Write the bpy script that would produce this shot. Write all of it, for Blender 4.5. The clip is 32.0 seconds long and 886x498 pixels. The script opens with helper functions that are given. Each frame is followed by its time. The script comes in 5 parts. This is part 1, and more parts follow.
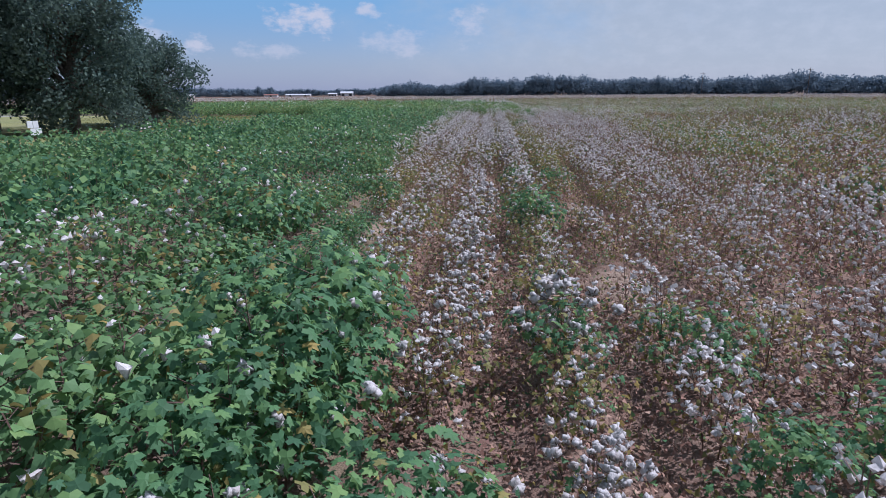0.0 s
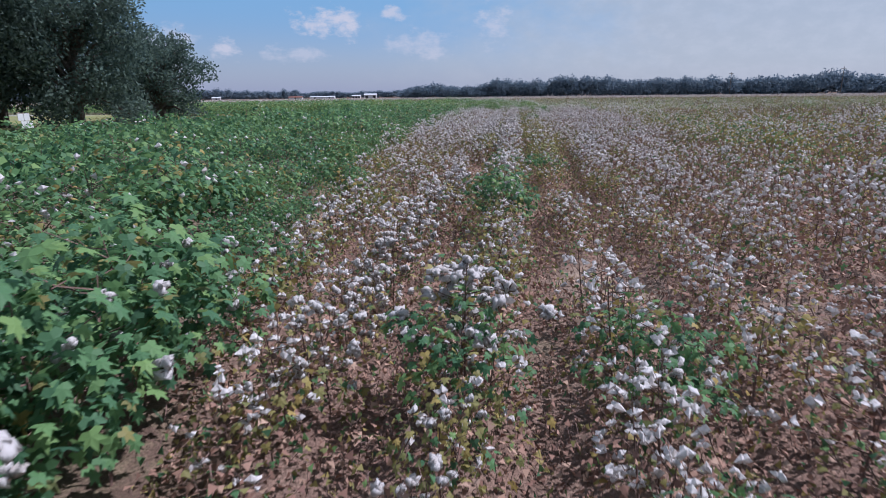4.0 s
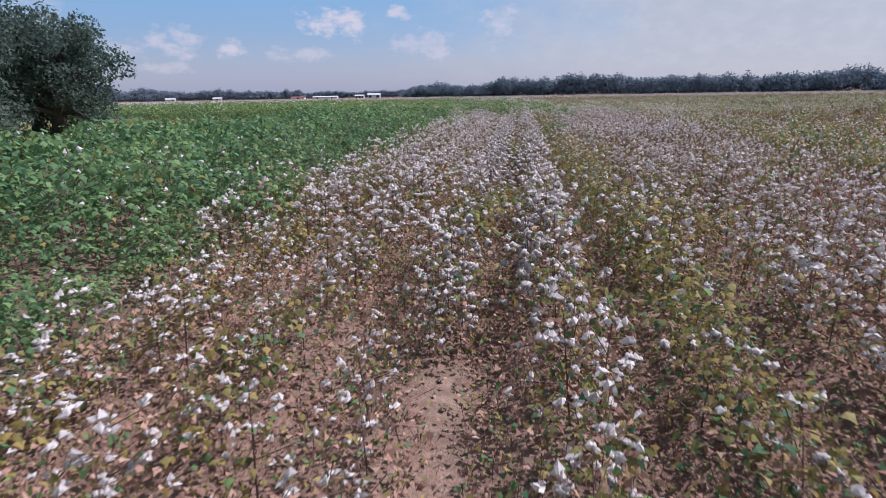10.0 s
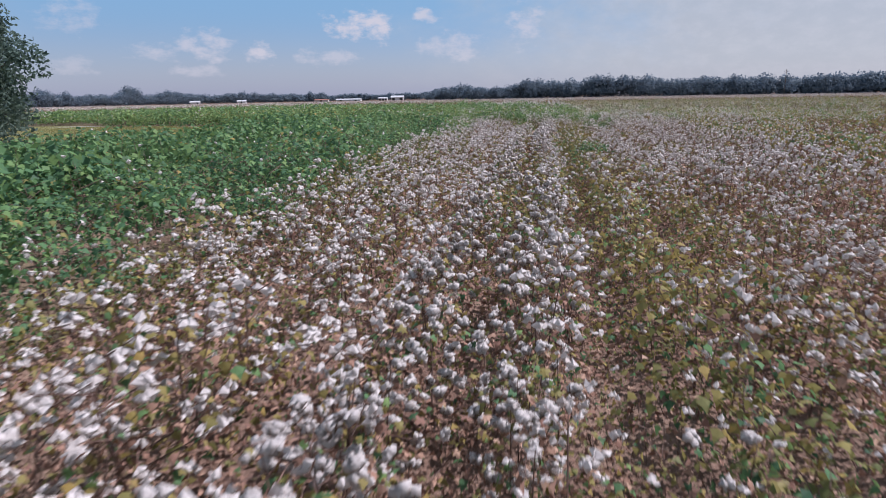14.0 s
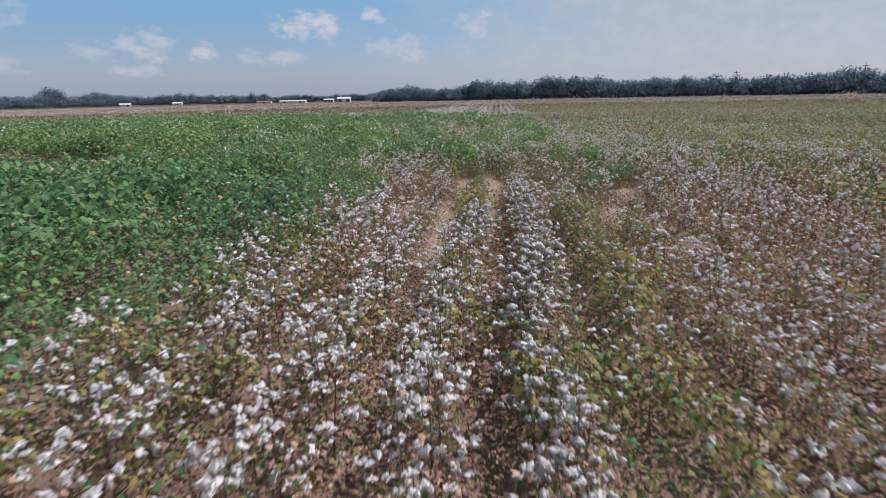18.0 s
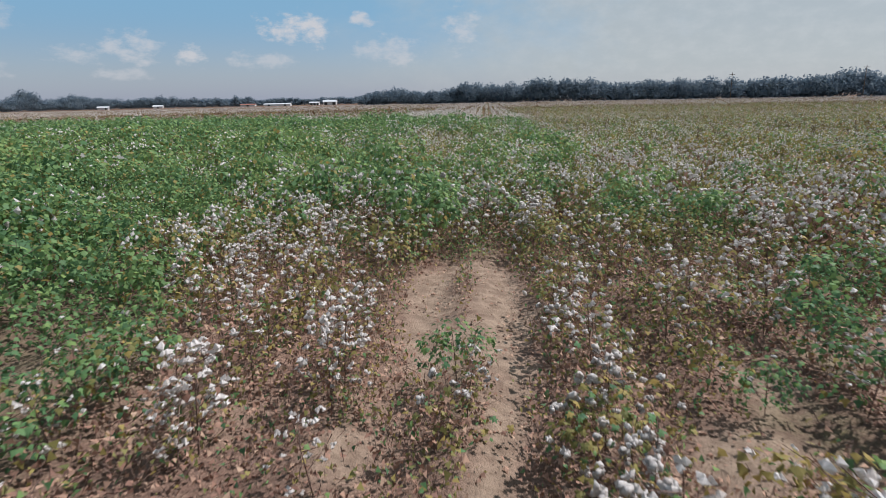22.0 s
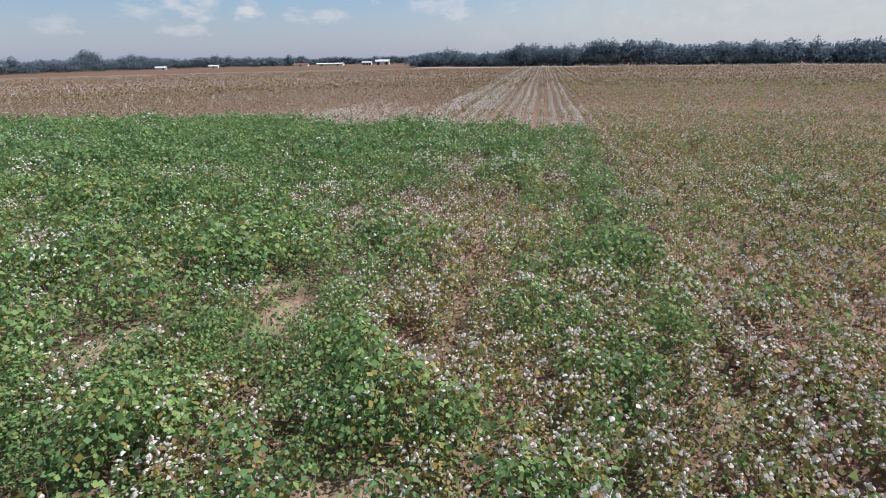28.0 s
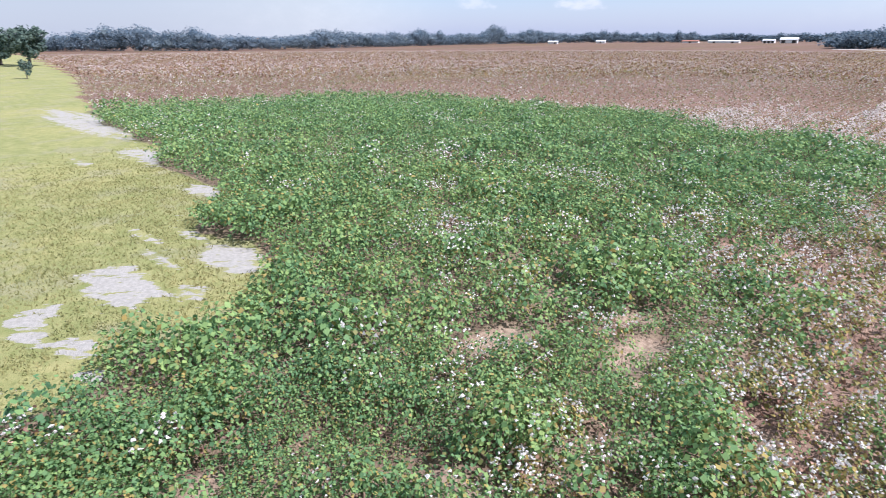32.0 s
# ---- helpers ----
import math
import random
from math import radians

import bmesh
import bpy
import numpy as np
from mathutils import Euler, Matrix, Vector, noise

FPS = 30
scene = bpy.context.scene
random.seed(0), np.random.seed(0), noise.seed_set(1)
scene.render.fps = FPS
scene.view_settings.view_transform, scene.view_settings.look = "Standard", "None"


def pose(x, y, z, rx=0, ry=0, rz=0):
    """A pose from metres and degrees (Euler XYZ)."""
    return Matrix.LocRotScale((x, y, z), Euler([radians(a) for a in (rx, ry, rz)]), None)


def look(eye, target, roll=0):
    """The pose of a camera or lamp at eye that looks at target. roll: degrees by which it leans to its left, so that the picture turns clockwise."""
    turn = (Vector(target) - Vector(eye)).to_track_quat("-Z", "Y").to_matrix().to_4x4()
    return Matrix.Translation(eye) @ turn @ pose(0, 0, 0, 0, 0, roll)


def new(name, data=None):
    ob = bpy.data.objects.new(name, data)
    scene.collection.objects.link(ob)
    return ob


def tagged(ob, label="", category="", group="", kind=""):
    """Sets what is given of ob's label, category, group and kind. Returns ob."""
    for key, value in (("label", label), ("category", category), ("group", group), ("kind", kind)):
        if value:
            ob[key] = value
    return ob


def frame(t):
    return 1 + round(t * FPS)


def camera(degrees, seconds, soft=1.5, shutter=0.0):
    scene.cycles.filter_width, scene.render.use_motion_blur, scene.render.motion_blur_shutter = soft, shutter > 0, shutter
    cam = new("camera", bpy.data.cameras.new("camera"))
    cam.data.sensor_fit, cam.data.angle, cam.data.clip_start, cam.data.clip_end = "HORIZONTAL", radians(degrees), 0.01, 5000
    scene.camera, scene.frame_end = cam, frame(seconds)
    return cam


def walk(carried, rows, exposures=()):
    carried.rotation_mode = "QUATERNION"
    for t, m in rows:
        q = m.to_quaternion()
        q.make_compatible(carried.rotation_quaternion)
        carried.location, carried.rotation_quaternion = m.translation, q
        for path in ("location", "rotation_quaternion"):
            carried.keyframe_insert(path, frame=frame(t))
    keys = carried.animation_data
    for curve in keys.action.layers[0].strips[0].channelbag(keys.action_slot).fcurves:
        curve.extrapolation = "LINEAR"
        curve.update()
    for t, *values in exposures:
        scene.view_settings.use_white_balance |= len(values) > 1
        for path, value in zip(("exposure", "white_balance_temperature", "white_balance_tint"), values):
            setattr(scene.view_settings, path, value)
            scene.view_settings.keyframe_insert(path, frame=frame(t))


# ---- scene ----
cam = camera(74.0, 32.0, soft=0.9, shutter=0.25)
PATH = [
    (0.0, 1.328, -34.313, 2.339, 75.14, 0.45, 4.73),
    (0.5, 1.500, -34.396, 2.242, 75.20, 0.47, 5.06),
    (1.0, 1.683, -34.437, 2.189, 75.31, 0.50, 5.40),
    (1.5, 1.880, -34.377, 2.148, 75.36, 0.52, 5.68),
    (2.0, 2.040, -34.325, 2.112, 75.37, 0.54, 5.91),
    (2.5, 2.138, -34.300, 1.961, 75.38, 0.57, 6.24),
    (4.5, 2.201, -32.098, 1.841, 75.32, 0.66, 7.13),
    (5.0, 2.116, -31.092, 1.882, 75.21, 0.68, 7.20),
    (5.5, 2.036, -30.002, 1.935, 75.15, 0.70, 7.33),
    (6.0, 1.963, -28.870, 1.974, 75.15, 0.73, 7.34),
    (6.5, 1.897, -27.765, 1.994, 75.14, 0.75, 7.36),
    (7.0, 1.844, -26.704, 2.008, 75.14, 0.78, 7.38),
    (7.5, 1.810, -25.674, 2.012, 75.14, 0.80, 7.40),
    (8.0, 1.787, -24.694, 1.999, 75.14, 0.82, 7.42),
    (8.5, 1.761, -23.784, 1.961, 75.14, 0.85, 7.44),
    (9.0, 1.726, -22.930, 1.902, 75.20, 0.87, 7.45),
    (9.5, 1.695, -22.092, 1.866, 75.21, 0.90, 7.47),
    (10.0, 1.681, -21.241, 1.870, 75.30, 0.92, 7.54),
    (10.5, 1.689, -20.379, 1.878, 75.36, 0.93, 7.66),
    (11.0, 1.702, -19.504, 1.883, 75.36, 0.95, 7.84),
    (11.5, 1.719, -18.594, 1.890, 75.36, 0.96, 7.86),
    (12.0, 1.755, -17.622, 1.879, 75.46, 0.97, 7.94),
    (12.5, 1.799, -16.569, 1.853, 75.48, 0.99, 8.87),
    (13.0, 1.848, -15.426, 1.842, 75.54, 1.00, 9.59),
    (13.5, 1.908, -14.224, 1.856, 75.55, 1.01, 9.94),
    (15.5, 2.037, -7.955, 2.202, 75.59, 1.06, 9.18),
    (16.0, 1.901, -6.027, 2.269, 75.61, 1.08, 7.66),
    (16.5, 1.775, -4.050, 2.358, 75.59, 1.09, 7.10),
    (17.0, 1.657, -1.993, 2.455, 75.55, 1.10, 5.76),
    (17.5, 1.539, 0.070, 2.533, 75.54, 1.10, 5.63),
    (18.0, 1.423, 2.020, 2.585, 75.52, 1.10, 5.24),
    (18.5, 1.332, 3.811, 2.610, 75.52, 1.10, 5.22),
    (19.0, 1.291, 5.467, 2.612, 75.61, 1.10, 4.82),
    (19.5, 1.306, 7.008, 2.596, 75.62, 1.10, 5.28),
    (20.0, 1.344, 8.420, 2.565, 75.75, 1.10, 6.21),
    (20.5, 1.348, 9.706, 2.520, 75.75, 1.10, 6.24),
    (21.0, 1.295, 10.891, 2.451, 75.72, 1.10, 4.15),
    (21.5, 1.215, 11.996, 2.350, 75.73, 1.10, 4.16),
    (22.0, 1.128, 13.057, 2.274, 75.80, 1.10, 4.17),
    (22.5, 1.038, 14.083, 2.284, 75.79, 1.10, 4.34),
    (23.0, 0.955, 15.050, 2.327, 75.79, 1.10, 4.51),
    (23.5, 0.888, 15.985, 2.343, 75.79, 1.10, 4.68),
    (24.0, 0.839, 16.933, 2.371, 75.79, 1.10, 4.86),
    (24.5, 0.809, 17.933, 2.483, 75.88, 1.10, 4.87),
    (25.0, 0.800, 18.945, 2.738, 75.86, 1.10, 5.16),
    (25.5, 0.824, 19.760, 3.154, 75.86, 1.10, 5.18),
    (26.0, 0.885, 20.291, 3.626, 75.90, 1.10, 5.19),
    (26.5, 0.957, 20.707, 4.048, 75.91, 1.08, 5.26),
    (28.5, 1.142, 20.891, 5.658, 70.32, 1.02, 12.68),
    (29.0, 1.044, 20.849, 5.875, 69.32, 1.00, 16.84),
    (29.5, 0.997, 20.744, 6.119, 69.38, 0.93, 20.34),
    (30.0, 1.011, 20.577, 6.362, 69.54, 0.85, 24.48),
    (30.5, 1.044, 20.389, 6.588, 69.73, 0.76, 28.91),
    (31.0, 1.010, 20.250, 6.802, 69.82, 0.60, 33.48),
    (31.5, 0.920, 20.200, 6.925, 69.97, 0.44, 38.75),
    (32.0, 0.835, 20.100, 7.045, 70.08, 0.22, 43.90)
]
EXPOSURES = [(0.0, 0.1, 5330, 24), (6.0, 0.15, 5550, 26), (10.0, 0.23, 5800, 29), (19.0, 0.12, 5880, 20), (23.0, 0.12, 6100, 15), (26.5, 0.22, 6220, 13), (29.0, 0.55, 5950, 23), (30.0, 0.84, 5780, 25), (32.0, 0.93, 5720, 22)]
walk(cam, [(t, pose(*p)) for t, *p in PATH], EXPOSURES)

# ---- world and sun ----
SUN_AZ = 62.0      # degrees from +y towards +x
SUN_EL = 53.0
world = bpy.data.worlds.new("sky")
scene.world = world
world.use_nodes = True


class Nodes:
    """Short names for building node trees."""

    def __init__(self, tree):
        self.tree = tree

    def add(self, kind, **sets):
        n = self.tree.nodes.new("ShaderNode" + kind)
        for k, v in sets.items():
            if k in n.inputs:
                n.inputs[k].default_value = v
        return n

    def link(self, a, b):
        self.tree.links.new(a, b)

    def put(self, sock, v):
        if isinstance(v, bpy.types.NodeSocket):
            self.link(v, sock)
        else:
            sock.default_value = v

    def math(self, op, a, b=0.0, c=0.0, clamp=False):
        n = self.tree.nodes.new("ShaderNodeMath")
        n.operation, n.use_clamp = op, clamp
        for i, v in enumerate((a, b, c)):
            self.put(n.inputs[i], v)
        return n.outputs[0]

    def mix(self, f, a, b, mode="MIX"):
        n = self.tree.nodes.new("ShaderNodeMix")
        n.data_type, n.blend_type = "RGBA", mode
        self.put(n.inputs[0], f)
        self.put(n.inputs[6], a if not isinstance(a, tuple) else (*a, 1.0))
        self.put(n.inputs[7], b if not isinstance(b, tuple) else (*b, 1.0))
        return n.outputs[2]

    def ramp(self, f, stops):
        n = self.tree.nodes.new("ShaderNodeValToRGB")
        els = n.color_ramp.elements
        while len(els) < len(stops):
            els.new(0.5)
        for e, (p, c) in zip(els, stops):
            e.position, e.color = p, (*c, 1.0)
        self.link(f, n.inputs[0])
        return n.outputs[0]

    def noise(self, vec, scale, detail=3.0, rough=0.55):
        n = self.tree.nodes.new("ShaderNodeTexNoise")
        n.inputs["Scale"].default_value = scale
        n.inputs["Detail"].default_value = detail
        n.inputs["Roughness"].default_value = rough
        if vec is not None:
            self.link(vec, n.inputs["Vector"])
        return n.outputs["Fac"]

    def smooth(self, v, lo, hi):
        n = self.tree.nodes.new("ShaderNodeMapRange")
        n.interpolation_type = "SMOOTHSTEP"
        self.link(v, n.inputs["Value"])
        n.inputs["From Min"].default_value, n.inputs["From Max"].default_value = lo, hi
        return n.outputs["Result"]


def build_sky():
    t = Nodes(world.node_tree)
    world.node_tree.nodes.clear()
    sky = t.tree.nodes.new("ShaderNodeTexSky")
    sky.sky_type = "NISHITA"
    sky.sun_disc = False
    sky.sun_elevation, sky.sun_rotation = radians(SUN_EL), radians(SUN_AZ)
    sky.air_density, sky.dust_density, sky.ozone_density = 1.0, 0.6, 2.5
    co = t.add("TexCoord")
    sep = t.add("SeparateXYZ")
    t.link(co.outputs["Generated"], sep.inputs[0])
    x, y, z = sep.outputs
    az = t.math("MULTIPLY", t.math("ARCTAN2", x, y), 57.2958)
    el = t.math("MULTIPLY", t.math("ARCSINE", z), 57.2958)
    comb = t.add("CombineXYZ")
    t.link(az, comb.inputs[0])
    t.link(t.math("MULTIPLY", el, 1.7), comb.inputs[1])
    big = t.noise(comb.outputs[0], 0.16, 5, 0.6)
    fine = t.noise(comb.outputs[0], 0.55, 6, 0.62)
    # thin high veil, thickest towards the sun
    veil = t.smooth(t.math("ADD", az, t.math("MULTIPLY", t.math("SUBTRACT", big, 0.5), 34.0)), -16.0, 16.0)
    high = t.smooth(el, 0.0, 5.0)
    veil = t.math("MULTIPLY", t.math("MULTIPLY", veil, t.math("ADD", t.math("MULTIPLY", high, 0.35), 0.65)), 0.78)
    west = t.math("MULTIPLY", t.smooth(az, -42.0, -58.0), 0.7)
    veil = t.math("MAXIMUM", veil, west)
    veil_col = t.mix(t.smooth(fine, 0.35, 0.75), (5.7, 6.0, 5.5), (6.4, 6.6, 6.0))
    clear = t.mix(t.math("MULTIPLY", t.smooth(el, 2.0, 9.0), 0.75), sky.outputs[0], (2.7, 5.3, 6.9))
    haze = t.math("MULTIPLY", t.smooth(el, 7.0, -2.0), 0.65)
    clear = t.mix(haze, clear, (3.6, 4.4, 6.2))
    col = t.mix(veil, clear, t.mix(t.smooth(az, -42.0, -75.0), veil_col, (4.0, 4.3, 4.3)))
    # fair-weather clouds: azimuth, elevation, half width, half height, strength
    clouds = [(-17.6, 6.4, 4.6, 1.9, 0.9), (-11.4, 7.2, 1.6, 0.9, 0.75), (-26.4, 4.1, 1.9, 1.4, 0.8), (-20.5, 3.7, 3.8, 1.1, 0.5),
              (-9.0, 4.5, 4.4, 1.9, 0.55), (-2.4, 6.2, 2.2, 2.6, 0.55), (-31.0, 4.7, 3.2, 2.0, 0.6), (-40.6, 6.7, 3.0, 1.9, 0.35),
              (-34.5, 4.1, 3.2, 1.0, 0.5), (-31.5, 2.6, 3.2, 0.8, 0.45), (-41.0, 3.0, 3.0, 1.0, 0.35)]
    total = None
    for a, e, w, h, s in clouds:
        u = t.math("DIVIDE", t.math("SUBTRACT", az, a), w)
        v = t.math("DIVIDE", t.math("SUBTRACT", el, e), h)
        r = t.math("ADD", t.math("MULTIPLY", u, u), t.math("MULTIPLY", v, v))
        m = t.math("SUBTRACT", t.math("ADD", 0.55, t.math("MULTIPLY", t.math("SUBTRACT", fine, 0.5), 3.4)), r)
        m = t.math("MULTIPLY", t.smooth(m, -0.1, 0.9), s)
        total = m if total is None else t.math("MAXIMUM", total, m)
    col = t.mix(total, col, (7.4, 7.3, 6.9))
    back = t.add("Background", Strength=0.077)
    out = t.tree.nodes.new("ShaderNodeOutputWorld")
    t.link(col, back.inputs[0])
    t.link(back.outputs[0], out.inputs[0])


build_sky()
sun = new("sun", bpy.data.lights.new("sun", "SUN"))
sun.data.energy, sun.data.angle, sun.data.color = 5.0, radians(0.6), (1.0, 0.95, 0.86)
sun_dir = Vector((math.sin(radians(SUN_AZ)) * math.cos(radians(SUN_EL)), math.cos(radians(SUN_AZ)) * math.cos(radians(SUN_EL)), math.sin(radians(SUN_EL))))
sun.matrix_world = look(sun_dir * 60, (0, 0, 0))


# ---- materials ----
def material(name):
    m = bpy.data.materials.new(name)
    m.use_nodes = True
    t = Nodes(m.node_tree)
    return m, t, m.node_tree.nodes["Principled BSDF"]


def rand_piece(t):
    """A number for each loose piece, also different from object to object."""
    geo, ob = t.add("NewGeometry"), t.add("ObjectInfo")
    return t.math("FRACT", t.math("ADD", geo.outputs["Random Per Island"], ob.outputs["Random"]))


def leaf_material(name, stops, rough=0.55, through_light=0.36, vein=0.1, ripe=None, gloss=0.15):
    m, t, b = material(name)
    r = rand_piece(t)
    co = t.add("TexCoord")
    col = t.ramp(r, stops)
    n = t.noise(co.outputs["Object"], 0.35, 2)
    col = t.mix(t.math("MULTIPLY", t.smooth(n, 0.35, 0.7), 0.35), col, (stops[-1][1][0] * 1.1, stops[-1][1][1] * 1.0, stops[-1][1][2]))
    if ripe:
        # paler, yellower foliage towards the north end, in clumps
        geo, sep = t.add("NewGeometry"), t.add("SeparateXYZ")
        t.link(geo.outputs["Position"], sep.inputs[0])
        clump = t.smooth(t.noise(geo.outputs["Position"], 0.55, 3), 0.3, 0.68)
        north = t.math("MULTIPLY", t.math("MULTIPLY", t.smooth(sep.outputs[1], 11.0, 31.0), t.math("SUBTRACT", 1.0, t.math("MULTIPLY", t.smooth(sep.outputs[1], 34.0, 52.0), 0.4))), t.math("ADD", t.math("MULTIPLY", clump, 0.6), 0.3))
        col = t.mix(north, col, t.mix(r, ripe[0], ripe[1]))
    n2 = t.noise(co.outputs["Object"], 60.0, 2)
    col = t.mix(vein, col, t.mix(n2, (0.0, 0.0, 0.0), (1.0, 1.0, 1.0)), "OVERLAY")
    t.link(col, b.inputs["Base Color"])
    b.inputs["Roughness"].default_value = rough
    b.inputs["Specular IOR Level"].default_value = gloss
    tr = t.add("BsdfTranslucent")
    t.link(col, tr.inputs[0])
    mx = t.add("MixShader")
    mx.inputs[0].default_value = through_light
    t.link(b.outputs[0], mx.inputs[1])
    t.link(tr.outputs[0], mx.inputs[2])
    t.link(mx.outputs[0], m.node_tree.nodes["Material Output"].inputs[0])
    return m


GREEN = leaf_material("cotton_leaf_green", [(0.0, (0.043, 0.102, 0.058)), (0.3, (0.072, 0.168, 0.085)), (0.7, (0.114, 0.232, 0.095)), (1.0, (0.19, 0.305, 0.105))],
                      ripe=((0.115, 0.228, 0.095), (0.29, 0.38, 0.125)))
YELLOW = leaf_material("cotton_leaf_turning", [(0.0, (0.13, 0.16, 0.06)), (0.45, (0.22, 0.212, 0.078)), (0.8, (0.3, 0.262, 0.09)), (1.0, (0.37, 0.275, 0.09))])
DRY = leaf_material("cotton_leaf_dry", [(0.0, (0.18, 0.1, 0.08)), (0.4, (0.27, 0.155, 0.115)), (0.75, (0.36, 0.225, 0.165)), (1.0, (0.44, 0.31, 0.225))], 0.8, 0.15)
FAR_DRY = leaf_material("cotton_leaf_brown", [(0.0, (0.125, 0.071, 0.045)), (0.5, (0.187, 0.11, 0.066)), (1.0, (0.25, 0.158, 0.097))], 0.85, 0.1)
# far woods: the blue-grey of distance haze is put into this leaf colour
HAZY_WOODS = leaf_material("broadleaf_haze_tint", [(0.0, (0.095, 0.145, 0.2)), (0.5, (0.15, 0.205, 0.262)), (1.0, (0.21, 0.265, 0.295))], 0.95, 0.45, gloss=0.0)
OAK = leaf_material("oak_leaf", [(0.0, (0.048, 0.08, 0.076)), (0.5, (0.085, 0.13, 0.114)), (1.0, (0.14, 0.195, 0.155))], 0.8, 0.4, gloss=0.06)


def cotton_material():
    m, t, b = material("cotton_lint")
    r = rand_piece(t)
    co = t.add("TexCoord")
    n = t.noise(co.outputs["Object"], 45.0, 3)
    col = t.mix(t.smooth(n, 0.3, 0.75), (0.6, 0.565, 0.55), (0.82, 0.79, 0.77))
    col = t.mix(t.math("MULTIPLY", t.smooth(r, 0.75, 1.0), 0.45), col, (0.5, 0.43, 0.38))
    t.link(col, b.inputs["Base Color"])
    b.inputs["Roughness"].default_value = 0.95
    b.inputs["Specular IOR Level"].default_value = 0.1
    bump = t.add("Bump", Strength=0.5, Distance=0.01)
    t.link(n, bump.inputs["Height"])
    t.link(bump.outputs[0], b.inputs["Normal"])
    tr = t.add("BsdfTranslucent")
    t.link(col, tr.inputs[0])
    mx = t.add("MixShader")
    mx.inputs[0].default_value = 0.35
    t.link(b.outputs[0], mx.inputs[1])
    t.link(tr.outputs[0], mx.inputs[2])
    t.link(mx.outputs[0], m.node_tree.nodes["Material Output"].inputs[0])
    return m


COTTON = cotton_material()


def rough_material(name, lo, hi, scale, rough=0.85, bump=0.4, dist=0.01, per_piece=0.0):
    m, t, b = material(name)
    co = t.add("TexCoord")
    n = t.noise(co.outputs["Object"], scale, 4)
    n2 = t.noise(co.outputs["Object"], scale * 0.13, 3)
    col = t.mix(t.smooth(n, 0.3, 0.7), lo, hi)
    col = t.mix(t.math("MULTIPLY", n2, 0.5), col, tuple(0.6 * v for v in lo))
    if per_piece:
        col = t.mix(t.math("MULTIPLY", rand_piece(t), per_piece), col, tuple(0.45 * v for v in lo))
    t.link(col, b.inputs["Base Color"])
    b.inputs["Roughness"].default_value = rough
    bp = t.add("Bump", Strength=bump, Distance=dist)
    t.link(n, bp.inputs["Height"])
    t.link(bp.outputs[0], b.inputs["Normal"])
    return m


STEM = rough_material("cotton_stem", (0.135, 0.082, 0.068), (0.24, 0.148, 0.112), 30.0, per_piece=0.5)
BUR = rough_material("boll_bur", (0.1, 0.06, 0.04), (0.2, 0.13, 0.08), 40.0)
BARK = rough_material("bark", (0.05, 0.042, 0.036), (0.12, 0.1, 0.085), 9.0, bump=0.9, dist=0.04)
WHITE_METAL = rough_material("white_sheet_metal", (0.68, 0.69, 0.7), (0.8, 0.8, 0.8), 0.8, 0.45, 0.1)
ROOF_METAL = rough_material("galvanised_roof", (0.5, 0.52, 0.55), (0.66, 0.67, 0.69), 0.7, 0.4, 0.1)
RUST_ROOF = rough_material("red_roof", (0.24, 0.09, 0.06), (0.34, 0.14, 0.09), 0.7, 0.6, 0.1)
DOORWAY_SHADE = rough_material("doorway_shade_panel", (0.03, 0.03, 0.035), (0.05, 0.05, 0.05), 1.0)
POLE_WOOD = rough_material("weathered_pole", (0.1, 0.075, 0.055), (0.17, 0.13, 0.1), 3.0)
SIGN_WHITE = rough_material("white_painted_board", (0.7, 0.71, 0.73), (0.82, 0.82, 0.82), 4.0, 0.5, 0.1)


